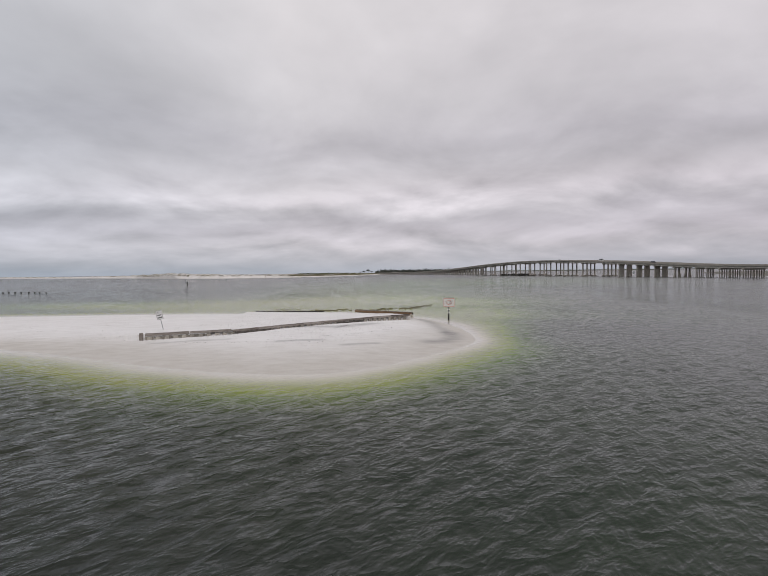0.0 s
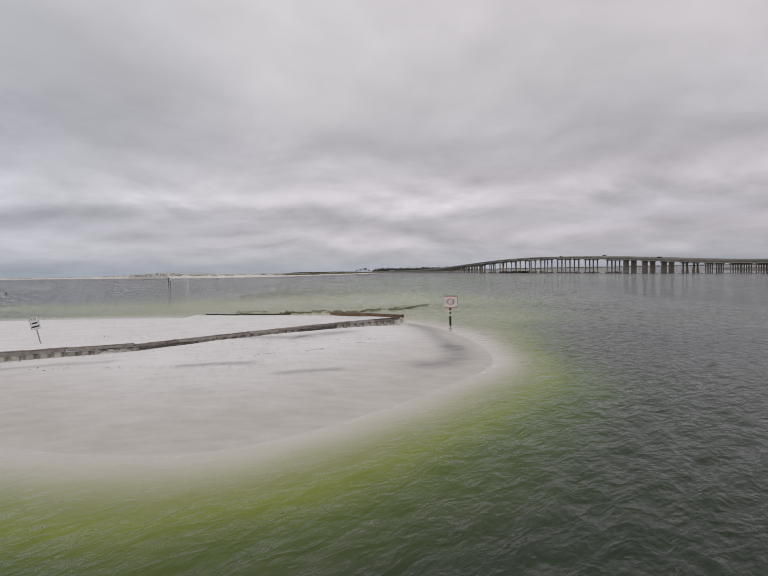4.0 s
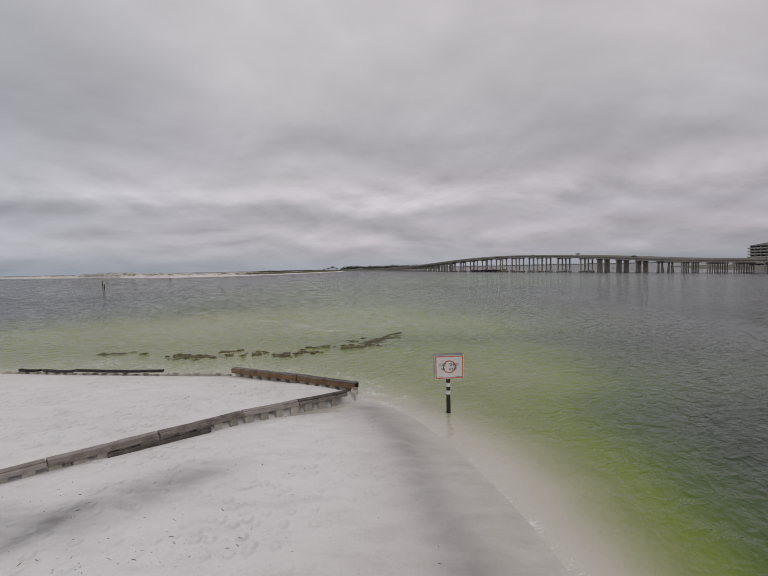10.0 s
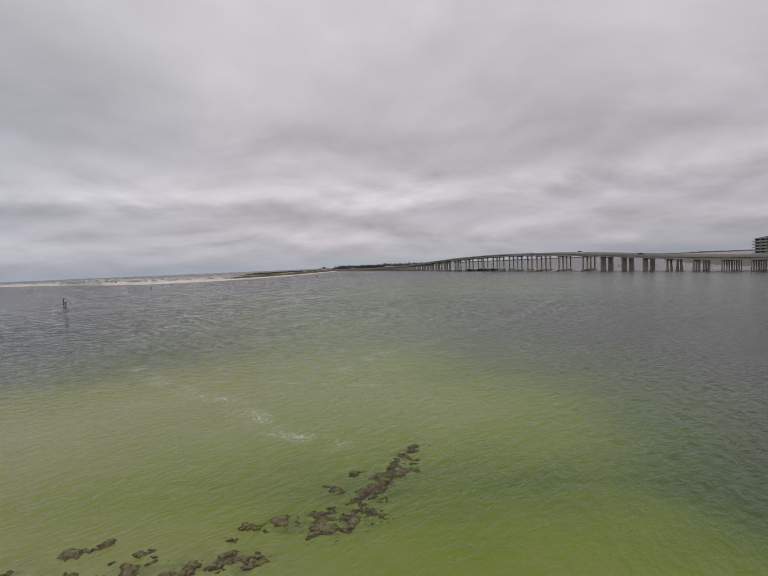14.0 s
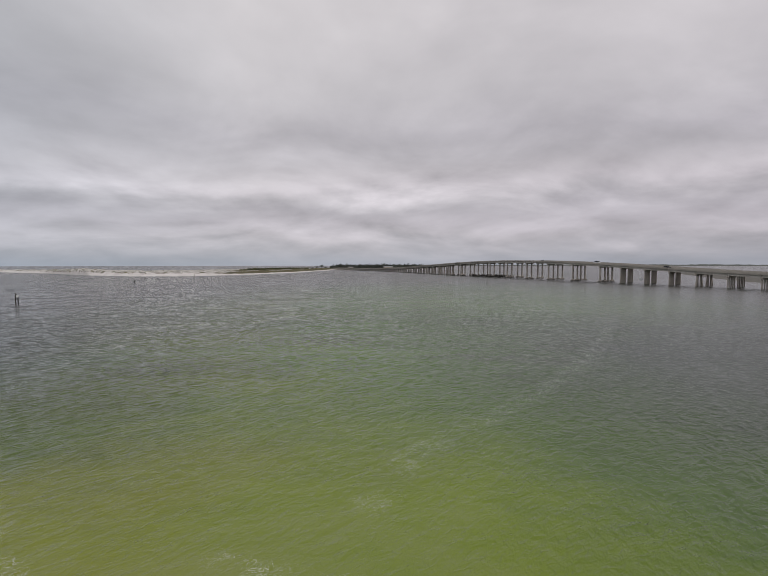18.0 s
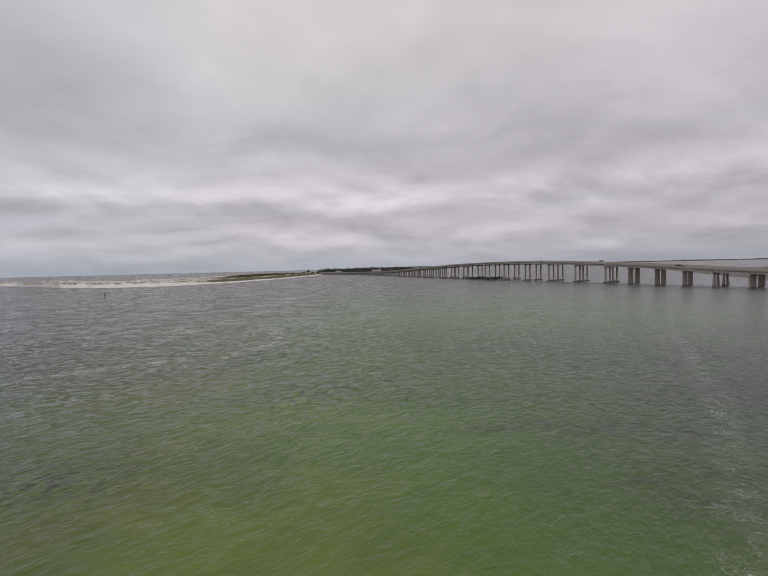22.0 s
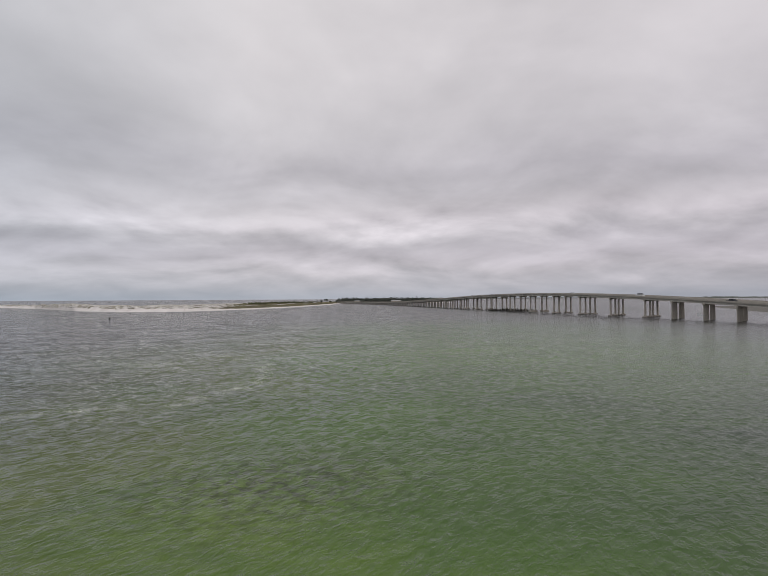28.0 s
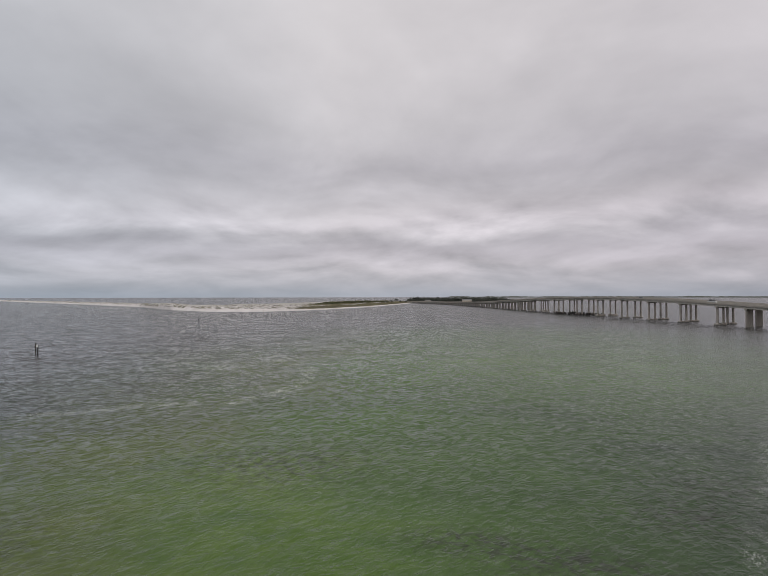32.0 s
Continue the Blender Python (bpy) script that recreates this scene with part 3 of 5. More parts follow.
WAVES = []
wave_rng = random.Random(4)
for n in range(26):
    long = 0.85 * 1.03 ** n
    WAVES.append((long, radians(140) + wave_rng.gauss(0, 0.45), 0.0085 * long ** 0.15, wave_rng.random() * 6.28))


def sea(px, py):
    """Short wind waves, flatter over the shoals and where the sheet grows coarse."""
    s = shoal(px, py)
    h = np.zeros(px.shape)
    for long, way, high, start in WAVES:
        ph = 2 * math.pi / long * (px * math.cos(way) + py * math.sin(way)) + start
        h += high * (0.55 * np.cos(ph) + 0.5 * (1.27 - 2 * np.abs(np.sin(ph / 2))))
    gust = 0.75 + 0.5 * np.sin(px / 17 + 0.7 * np.sin(py / 23)) * np.sin(py / 19)
    near = np.clip((px + 44) / 8, 0, 1) * np.clip((48 - px) / 8, 0, 1) * np.clip((py + 60) / 8, 0, 1) * np.clip((150 - py) / 70, 0, 1)
    return h * gust * near * np.clip(1.15 - 1.25 * s, 0.0, 1) * (shore_gap(px, py) < -1)


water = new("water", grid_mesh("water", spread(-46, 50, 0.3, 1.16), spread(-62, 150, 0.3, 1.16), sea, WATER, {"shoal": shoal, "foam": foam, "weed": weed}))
tagged(water, "choppy green sea water, pale over the sand", "sea", kind="structure")

# ---- writing ----
def letters(text, height, mat, name):
    """Built-in font, as a flat mesh with a little depth, standing in the x-z plane and facing -y."""
    curve = bpy.data.curves.new(name, "FONT")
    curve.body, curve.size, curve.extrude = text, height * 1.38, 0.002
    curve.align_x, curve.align_y = "CENTER", "CENTER"
    curve.space_character = 1.12
    ob = bpy.data.objects.new(name, curve)
    scene.collection.objects.link(ob)
    bpy.context.view_layer.update()
    me = bpy.data.meshes.new_from_object(ob.evaluated_get(bpy.context.evaluated_depsgraph_get()))
    me.transform(Matrix.Rotation(radians(90), 4, "X"))
    bpy.data.objects.remove(ob)
    me.materials.clear()
    me.materials.append(mat)
    return me


def ring_mesh(name, r0, r1, depth, mat, sides=40):
    verts, faces = [], []
    for n in range(sides):
        a = 2 * math.pi * n / sides
        for r in (r0, r1):
            for y in (0, -depth):
                verts.append((r * math.cos(a), y, r * math.sin(a)))
    for n in range(sides):
        p, q = 4 * n, 4 * ((n + 1) % sides)
        faces += [(p + 1, p + 3, q + 3, q + 1), (p + 3, p + 2, q + 2, q + 3), (p + 1, q + 1, q, p), (p, q, q + 2, p + 2)]
    return mesh_of(name, verts, faces, mat)


def board_mesh(name, w, h, d, mat, corner=0.06):
    """An upright panel with rounded corners, centred, facing -y."""
    bm = bmesh.new()
    pts = []
    for cx, cz, a0 in ((w / 2 - corner, h / 2 - corner, 0), (-w / 2 + corner, h / 2 - corner, 90), (-w / 2 + corner, -h / 2 + corner, 180), (w / 2 - corner, -h / 2 + corner, 270)):
        for s in range(4):
            a = radians(a0 + 30 * s)
            pts.append((cx + corner * math.cos(a), cz + corner * math.sin(a)))
    front = [bm.verts.new((x, -d / 2, z)) for x, z in pts]
    back = [bm.verts.new((x, d / 2, z)) for x, z in pts]
    bm.faces.new(front)
    bm.faces.new(back[::-1])
    for n in range(len(pts)):
        m = (n + 1) % len(pts)
        bm.faces.new((front[m], front[n], back[n], back[m]))
    bmesh.ops.recalc_face_normals(bm, faces=bm.faces[:])
    return from_bm(name, bm, mat)


def speed_sign():
    sign = tagged(new("channel_sign"), "white speed sign with orange border and ring on banded post", "sign")
    sign.location = (0.03, 0.25, 0)
    part("post", tube_mesh("post", 0.115, 0.10, 2.6, DARK_WOOD), sign, "dark algae-stained round timber post", Matrix.Translation((0, 0.12, -0.6)))
    for z in (1.38, 0.98):
        bm = bmesh.new()
        tube(bm, 0.118, 0.118, 0.2)
        part("band", from_bm("band", bm, SIGN_WHITE), sign, "white reflective band", Matrix.Translation((0, 0.12, z)))
    mid = Matrix.Translation((0.03, -0.06, 2.42))
    panel = part("panel", board_mesh("panel", 1.52, 1.22, 0.02, SIGN_WHITE), sign, "white rounded panel", mid)
    part("back_panel", board_mesh("back_panel", 1.52, 1.22, 0.02, ALUMINIUM), sign, "bare metal panel facing away", Matrix.Translation((0.04, 0.27, 2.47)))
    for z in (2.12, 2.75):
        part("bracket", box_mesh("bracket", (1.0, 0.28, 0.06), ALUMINIUM, 0.008), sign, "", Matrix.Translation((0.03, 0.1, z)))
    t = 0.05
    for w, h, x, z in ((1.44, t, 0, 0.555), (1.44, t, 0, -0.555), (t, 1.06, -0.695, 0), (t, 1.06, 0.695, 0)):
        part("border", box_mesh("border", (w, 0.006, h), SIGN_ORANGE), panel, "orange border stripe", Matrix.Translation((x, -0.0135, z)))
    part("ring", ring_mesh("ring", 0.275, 0.335, 0.004, SIGN_ORANGE), panel, "orange ring", Matrix.Translation((0, -0.0105, 0.02)))
    for text, x, z, w in (("IDLE", -0.345, 0.125, 0.33), ("SPEED", 0.245, 0.125, 0.47), ("NO", -0.335, -0.105, 0.20), ("WAKE", 0.175, -0.105, 0.42)):
        word = letters(text, 0.145, SIGN_BLACK, "word")
        across = [v.co.x for v in word.vertices]
        word.transform(Matrix.Diagonal((w / (max(across) - min(across)), 1, 1, 1)))
        part("word", word, panel, "black capital letters", Matrix.Translation((x, -0.019, z)))
    for x in (-0.5, 0.5):
        part("print", box_mesh("print", (0.3, 0.004, 0.022), SIGN_BLACK), panel, "small black print", Matrix.Translation((x, -0.0125, -0.49)))
        for z in (0.36, -0.36):
            bm = bmesh.new()
            tube(bm, 0.012, 0.012, 0.008, Matrix.Rotation(radians(90), 4, "X"), 8)
            part("bolt", from_bm("bolt", bm, ALUMINIUM), panel, "", Matrix.Translation((x * 0.7, -0.01, z)))


def beach_sign():
    sign = tagged(new("beach_sign"), "small white notice with dark lettering on leaning metal post", "sign")
    sign.matrix_world = Matrix.Translation((-33.4, -11.0, 0.3)) @ Matrix.Rotation(radians(-13), 4, "Y")
    bm = bmesh.new()
    for x in (-0.028, 0.028):
        box(bm, (0.012, 0.035, 2.3), Matrix.Translation((x, 0, 0.85)))
    box(bm, (0.06, 0.01, 2.3), Matrix.Translation((0, 0.015, 0.85)))
    part("post", from_bm("post", bm, ALUMINIUM), sign, "grey channel-section metal post")
    panel = part("panel", board_mesh("panel", 0.74, 0.98, 0.012, SIGN_WHITE, 0.05), sign, "white rounded panel", Matrix.Translation((0, -0.03, 1.92)))
    part("lettering", letters("NO", 0.16, SIGN_BLACK, "lettering"), panel, "dark letters", Matrix.Translation((0, -0.011, 0.3)))
    for z, w in ((0.02, 0.44), (-0.26, 0.56)):
        part("print", box_mesh("print", (w, 0.004, 0.11), SIGN_BLACK), panel, "dark line of lettering", Matrix.Translation((0, -0.0085, z)))
    for w, h, x, z in ((0.66, 0.018, 0, 0.45), (0.66, 0.018, 0, -0.45), (0.018, 0.87, -0.33, 0), (0.018, 0.87, 0.33, 0)):
        part("border", box_mesh("border", (w, 0.004, h), SIGN_BLACK), panel, "", Matrix.Translation((x, -0.0085, z)))


speed_sign()
beach_sign()


# ---- the old bulkheads on the spit ----
def pile_mesh(height, worn):
    """One trough-shaped sheet pile: a flange with two slanting webs, 0.8 m to the next."""
    rng = random.Random(int(worn * 1000))
    prof = [(-0.40, 0.12), (-0.27, 0.12), (-0.2, -0.12), (0.2, -0.12), (0.27, 0.12), (0.40, 0.12)]
    t = 0.035
    verts, faces = [], []
    for n, (x, y) in enumerate(prof):
        top = height - worn * rng.random() * 0.16
        verts += [(x, y - t, -1.2), (x, y + t, -1.2), (x, y - t, top), (x, y + t, top)]
    for n in range(len(prof) - 1):
        a, b = 4 * n, 4 * n + 4
        faces += [(a, b, b + 2, a + 2), (a + 1, a + 3, b + 3, b + 1), (a + 2, b + 2, b + 3, a + 3)]
    e = 4 * len(prof) - 4
    faces += [(0, 2, 3, 1), (e, e + 1, e + 3, e + 2)]
    return mesh_of("sheet_panel", verts, faces, SHEET)


PILES = [pile_mesh(0.0, 0.2 + 0.8 * n) for n in range(2)] + [pile_mesh(0.0, 1.3)]


def walk_line(points, step):
    out, left = [], step / 2
    for a, b in zip(points, points[1:]):
        run = math.hypot(b[0] - a[0], b[1] - a[1])
        s = left
        while s < run:
            out.append((a[0] + (b[0] - a[0]) * s / run, a[1] + (b[1] - a[1]) * s / run, math.atan2(b[1] - a[1], b[0] - a[0])))
            s += step
        left = s - run
    return out


def set_piles(wall, points, top, kinds=(0, 1)):
    for n, (x, y, a) in enumerate(walk_line(points, 0.8)):
        part("sheet_panel", PILES[kinds[n % len(kinds)]], wall, "", Matrix.Translation((x, y, top - 0.05 * random.random())) @ Matrix.Rotation(a, 4, "Z"))


def beam(name, a, b, z, w, h, mat, wall, label="", sag=0.0, side=0.0):
    """A worn squared timber from a to b, with chipped edges."""
    run = math.hypot(b[0] - a[0], b[1] - a[1])
    bm = bmesh.new()
    cuts = max(3, int(run / 0.6))
    rings = []
    for n in range(cuts + 1):
        x = run * n / cuts
        j = [random.uniform(-0.012, 0.012) for _ in range(8)]
        c = min(w, h) * 0.12
        pts = [(-w / 2 + c, -h / 2), (w / 2 - c, -h / 2), (w / 2, -h / 2 + c), (w / 2, h / 2 - c), (w / 2 - c, h / 2), (-w / 2 + c, h / 2), (-w / 2, h / 2 - c), (-w / 2, -h / 2 + c)]
        drop = -sag * math.sin(math.pi * n / cuts)
        rings.append([bm.verts.new((x, py + side + j[i], pz + drop + j[-1 - i])) for i, (py, pz) in enumerate(pts)])
    for p, q in zip(rings, rings[1:]):
        for i in range(8):
            bm.faces.new((p[i], p[(i + 1) % 8], q[(i + 1) % 8], q[i]))
    bm.faces.new(rings[0])
    bm.faces.new(rings[-1][::-1])
    bmesh.ops.recalc_face_normals(bm, faces=bm.faces[:])
    return part(name, from_bm(name, bm, mat), wall, label, along(a, b, z))


def between(a, b, t):
    return (a[0] + (b[0] - a[0]) * t, a[1] + (b[1] - a[1]) * t)


def low_wall():
    wall = tagged(new("bulkhead"), "low sheet-pile bulkhead with weathered grey timber cap, half buried in sand", "wall")
    set_piles(wall, WALL, 0.50)
    for n, (a, b) in enumerate(zip(WALL, WALL[1:])):
        run = math.hypot(b[0] - a[0], b[1] - a[1])
        k = max(1, round(run / 3.4))
        for i in range(k):
            p, q = between(a, b, i / k + 0.004), between(a, b, (i + 1) / k - 0.004)
            lift = 0.10 if n == 0 else 0.0
            rotten = n == 4 and i == k - 1
            beam("cap_timber", p, q, 0.61 + lift + random.uniform(-0.015, 0.015), 0.36, 0.12, STAINED_WOOD if rotten else GREY_WOOD, wall, "dark stained end timber" if rotten else "", 0.02)
            beam("wale", p, q, 0.53 + lift + random.uniform(-0.02, 0.02), 0.12, 0.17, GREY_WOOD, wall, "", 0.02, -0.24)
    a, b = WALL[3], WALL[4]
    beam("lower_wale", between(a, b, 0.25), between(a, b, 0.78), 0.26, 0.16, 0.2, STAINED_WOOD, wall, "dark rotten lower timber", 0.03, -0.30)
    beam("lower_wale", between(WALL[1], WALL[2], 0.05), between(WALL[1], WALL[2], 0.75), 0.34, 0.14, 0.16, STAINED_WOOD, wall, "dark rotten lower timber", 0.03, -0.30)
    part("end_post", box_mesh("end_post", (0.3, 0.3, 1.3), GREY_WOOD, 0.02), wall, "square weathered end post", Matrix.Translation((-33.25, -16.25, 0.2)))
    for x, y, r in ((-5.35, 3.55, 0.16),):
        part("round_post", tube_mesh("round_post", r, r * 0.93, 1.3, DARK_WOOD), wall, "dark broken round post", Matrix.Translation((x, y, -0.75)))


def sea_wall():
    wall = tagged(new("bulkhead"), "seaward sheet-pile bulkhead partly capped with rust-brown timber beams", "wall")
    set_piles(wall, [(-31.2, 14.0), (-25, 12.4), (-18, 10.95)], 0.42, (2, 1))
    set_piles(wall, [(-18, 10.95), (-13.0, 9.9)], 0.46, (2, 1))
    set_piles(wall, [(-13.0, 9.9), (-8.3, 6.9), (-4.75, 4.3), (-4.85, 3.3)], 0.62)
    for a, b in (((-13.1, 9.95), (-8.35, 6.95)), ((-8.25, 6.88), (-4.65, 4.25))):
        beam("cap_beam", a, b, 0.80, 0.42, 0.06, STAINED_WOOD, wall, "dark weathered top plank", 0.01)
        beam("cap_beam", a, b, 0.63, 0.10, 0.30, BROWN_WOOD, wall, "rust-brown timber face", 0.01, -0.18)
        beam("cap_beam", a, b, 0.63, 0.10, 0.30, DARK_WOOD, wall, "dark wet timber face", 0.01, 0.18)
    for a, b, z, m in (((-29.6, 13.55), (-27.9, 13.15), 0.50, DARK_WOOD), ((-27.7, 13.2), (-25.2, 12.5), 0.48, DARK_WOOD), ((-25.0, 12.35), (-18.3, 11.0), 0.56, DARK_WOOD)):
        beam("cap_beam", a, b, z, 0.3, 0.16, m, wall, "dark rotten timber cap", 0.05)


low_wall()
sea_wall()
plank = new("driftwood_board", box_mesh("driftwood_board", (0.9, 0.34, 0.05), GREY_WOOD, 0.01))
plank.matrix_world = pose(-7.6, 5.3, 0.33, 0, 0, 25)
tagged(plank, "short weathered board lying on the sand inside the bulkheads", "board")


def rock(x, y, rx, ry, turn, seed, lift=0.17):
    """A low weedy rock, mostly awash, with a broken outline."""
    n = 40
    verts, faces = [], []
    for j in range(n + 1):
        for i in range(n + 1):
            u, v = 2 * i / n - 1, 2 * j / n - 1
            r = math.hypot(u, v)
            px, py = u * rx, v * ry
            w = noise.fractal((px * 1.5 + seed, py * 1.5, seed * 1.7), 0.8, 2.2, 6)
            fine = noise.noise((px * 6 + seed, py * 6, seed))
            h = lift * (0.22 - 1.3 * r * r + 1.5 * w + 0.35 * fine)
            verts.append((px, py, max(h if h < lift * 0.5 else lift * 0.5 + (h - lift * 0.5) * 0.4, -0.4)))
    for j in range(n):
        for i in range(n):
            a = j * (n + 1) + i
            faces.append((a, a + 1, a + n + 2, a + n + 1))
    ob = new("rock", mesh_of("rock", verts, faces, ROCK, False))
    ob.matrix_world = pose(x, y, 0.0, 0, 0, turn)
    tagged(ob, "low dark brown weedy rock awash in pale green shallows", "rock", "line of rocks off the bulkhead")


for n, (x, y, rx, ry, turn) in enumerate([(-20.6, 20.3, 1.1, 0.9, 10), (-18.9, 19.1, 2.0, 1.5, -20), (-17.2, 19.0, 0.7, 0.5, 0), (-16.5, 21.0, 1.1, 0.7, 30), (-15.3, 21.8, 0.6, 0.45, 0), (-15.8, 19.6, 0.6, 0.4, 40),
                                          (-14.6, 20.6, 0.5, 0.4, 0), (-13.5, 19.6, 1.2, 0.8, 15), (-13.3, 20.9, 0.6, 0.4, 0), (-12.2, 20.0, 0.5, 0.35, 20), (-10.6, 18.6, 1.8, 1.1, 35), (-9.4, 19.6, 1.1, 0.7, 30), (-8.2, 19.4, 0.9, 0.6, 0), (-9.2, 21.5, 0.9, 0.55, 40),
                                          (-8.6, 22.2, 0.6, 0.5, 0), (-7.2, 22.3, 1.1, 0.8, 10), (-5.2, 22.6, 1.3, 0.8, 0), (-4.2, 21.7, 2.1, 1.4, 10), (-3.0, 23.2, 1.7, 1.0, 35), (-2.3, 24.9, 1.5, 1.0, 20), (-1.0, 26.7, 1.6, 1.0, 40), (0.2, 28.9, 1.7, 1.0, 50),
                                          (0.9, 30.2, 1.2, 0.8, 40), (-4.6, 25.4, 0.8, 0.6, 20), (-3.0, 27.2, 0.7, 0.5, 0), (-27.0, 22.5, 1.9, 1.0, 0), (-24.2, 21.6, 0.8, 0.5, 0)]):
    rock(x, y, rx * 1.25, ry * 1.25, turn, 3.7 * n + 1, 0.06 if y > 22.4 else 0.15)


def wrack():
    """Dry weed and bits of shell and wood along old tide lines."""
    rng = random.Random(5)
    lines = [([(-15, -17.5), (-11.5, -15.8), (-9.5, -14.2)], 0.7, 60), ([(-13, -12.5), (-8, -10.5)], 1.0, 60), ([(-31, -19.6), (-22, -20.6), (-14, -21)], 0.5, 140), ([(-48, -14.5), (-38, -16.0), (-31, -16.8)], 0.5, 130),
             ([(-31, -7.5), (-28.5, -7.0), (-25.5, -8.5)], 0.9, 70), ([(-20, -11), (-12, -7), (-8, -4)], 1.4, 60), ([(-6, 1.5), (-2.5, -3)], 0.7, 25), ([(-24, 1), (-12, 4)], 2.0, 14), ([(-60, -8), (-42, -10)], 2.0, 60),
             ([(-24, -17), (-5, -14)], 4.0, 170), ([(-15.5, -17.6), (-14, -17)], 0.25, 60), ([(-12.5, -16.4), (-11, -15.6)], 0.2, 60), ([(-9, -13), (-8.3, -12.6)], 0.25, 35), ([(-16.5, -12.5), (-15, -13)], 0.3, 25), ([(-34.9, -1.1), (-30.3, -0.2)], 0.5, 90), ([(-20, -13), (-6, -8)], 2.5, 90)]
    verts, faces = [], []
    spots = []
    for line, wide, count in lines:
        for _ in range(count):
            k = rng.randrange(len(line) - 1)
            p = between(line[k], line[k + 1], rng.random())
            spots.append((p[0] + rng.gauss(0, wide), p[1] + rng.gauss(0, wide * 0.6), rng))
    px, py = np.array([s[0] for s in spots]), np.array([s[1] for s in spots])
    pz = sand_height(px, py)
    for x, y, z in zip(px, py, pz):
        if z < 0.15:
            continue
        a, l, w, h = rng.random() * 6.28, rng.choice((0.012, 0.018, 0.025, 0.03, 0.09)) * rng.uniform(0.6, 1.3), rng.uniform(0.006, 0.018), rng.uniform(0.006, 0.025)
        c, s = math.cos(a), math.sin(a)
        b = len(verts)
        for u, v, q in ((-l, 0, 0), (0, -w, 0), (l, 0.3 * w, 0), (0, w, 0), (-0.3 * l, 0, h), (0.4 * l, 0, h * 0.7)):
            verts.append((x + u * c - v * s, y + u * s + v * c, z + q - 0.002))
        faces += [(b, b + 1, b + 4), (b + 1, b + 2, b + 5), (b + 1, b + 5, b + 4), (b + 2, b + 3, b + 5), (b + 3, b + 4, b + 5), (b + 3, b, b + 4)]
    tagged(new("beach_wrack", mesh_of("beach_wrack", verts, faces, WEED)), "dry dark weed and wood scraps strewn along the sand", "wrack", kind="stuff")


wrack()


# ---- markers in the water ----
def channel_marker():
    mark = tagged(new("channel_marker"), "pair of dark timber posts with small white board in water", "marker")
    mark.location = (-124, 216, 0)
    for x, h in ((-0.42, 4.1), (0.42, 3.3)):
        part("post", tube_mesh("post", 0.2, 0.17, h + 2, DARK_WOOD), mark, "", Matrix.Translation((x, 0, -2)))
    part("board", board_mesh("board", 0.8, 0.9, 0.04, SIGN_WHITE), mark, "small white board", Matrix.Translation((0.42, -0.32, 2.9)))
    part("crossbar", box_mesh("crossbar", (1.4, 0.12, 0.2), DARK_WOOD, 0.01), mark, "", Matrix.Translation((0, -0.26, 2.2)))


channel_marker()
post = tagged(new("shore_post"), "slender white post standing near the dune beach", "marker")
post.location = (-165, 579, 0)
part("pole", tube_mesh("pole", 0.35, 0.3, 5, RAIL), post, "", Matrix.Translation((0, 0, -1)))
part("cap", tube_mesh("cap", 0.5, 0.1, 0.5, RAIL), post, "", Matrix.Translation((0, 0, 4)))
buoy = tagged(new("buoy"), "small dark can buoy afloat in the pass", "buoy")
buoy.location = (-174, 441, 0)
part("float", tube_mesh("float", 0.75, 0.65, 1.3, SIGN_BLACK), buoy, "", Matrix.Translation((0, 0, -0.4)))
part("topmark", tube_mesh("topmark", 0.3, 0.05, 1.0, SIGN_BLACK), buoy, "", Matrix.Translation((0, 0, 0.9)))
for n in range(9):
    p = between((-162, 124.5), (-138, 118.5), n / 8)
    stub = new("old_stump", tube_mesh("old_stump", 0.3, 0.26, 1.2 + 0.35 * random.random(), DARK_WOOD))
    stub.matrix_world = pose(p[0] + random.uniform(-0.5, 0.5), p[1], -0.9, random.uniform(-5, 5), random.uniform(-5, 5), 0)
    tagged(stub, "rotten dark timber stump in shallow water", "stump", "row of stumps")


# ---- the road bridge ----
ROUTE = [(265.6, 125.6), (252.9, 184.2), (172.3, 555.8), (160, 612), (118, 850), (72, 1070), (20, 1230), (-20, 1330)]
LEVELS = [(-60, 8.6), (0, 8.6), (60, 8.8), (96, 9.4), (122, 10.6), (160, 12.9), (204, 15.2), (240, 16.6), (275, 17.8), (311, 18.6), (360, 18.9), (420, 18.1), (490, 16.2), (574, 13.3), (686, 9.6), (824, 7.0), (1030, 5.6), (1300, 5.0)]
LEGS = np.r_[0, np.cumsum([math.hypot(b[0] - a[0], b[1] - a[1]) for a, b in zip(ROUTE, ROUTE[1:])])] - 60.0


def on_route(s):
    x, y = (np.interp(s, LEGS, [p[n] for p in ROUTE]) for n in (0, 1))
    x1, y1 = (np.interp(s + 25, LEGS, [p[n] for p in ROUTE]) for n in (0, 1))
    x0, y0 = (np.interp(s - 25, LEGS, [p[n] for p in ROUTE]) for n in (0, 1))
    return float(x), float(y), math.atan2(y1 - y0, x1 - x0)


def level(s):
    return float(sum(np.interp(s + d, [a for a, _ in LEVELS], [b for _, b in LEVELS]) for d in (-30, -15, 0, 15, 30)) / 5)


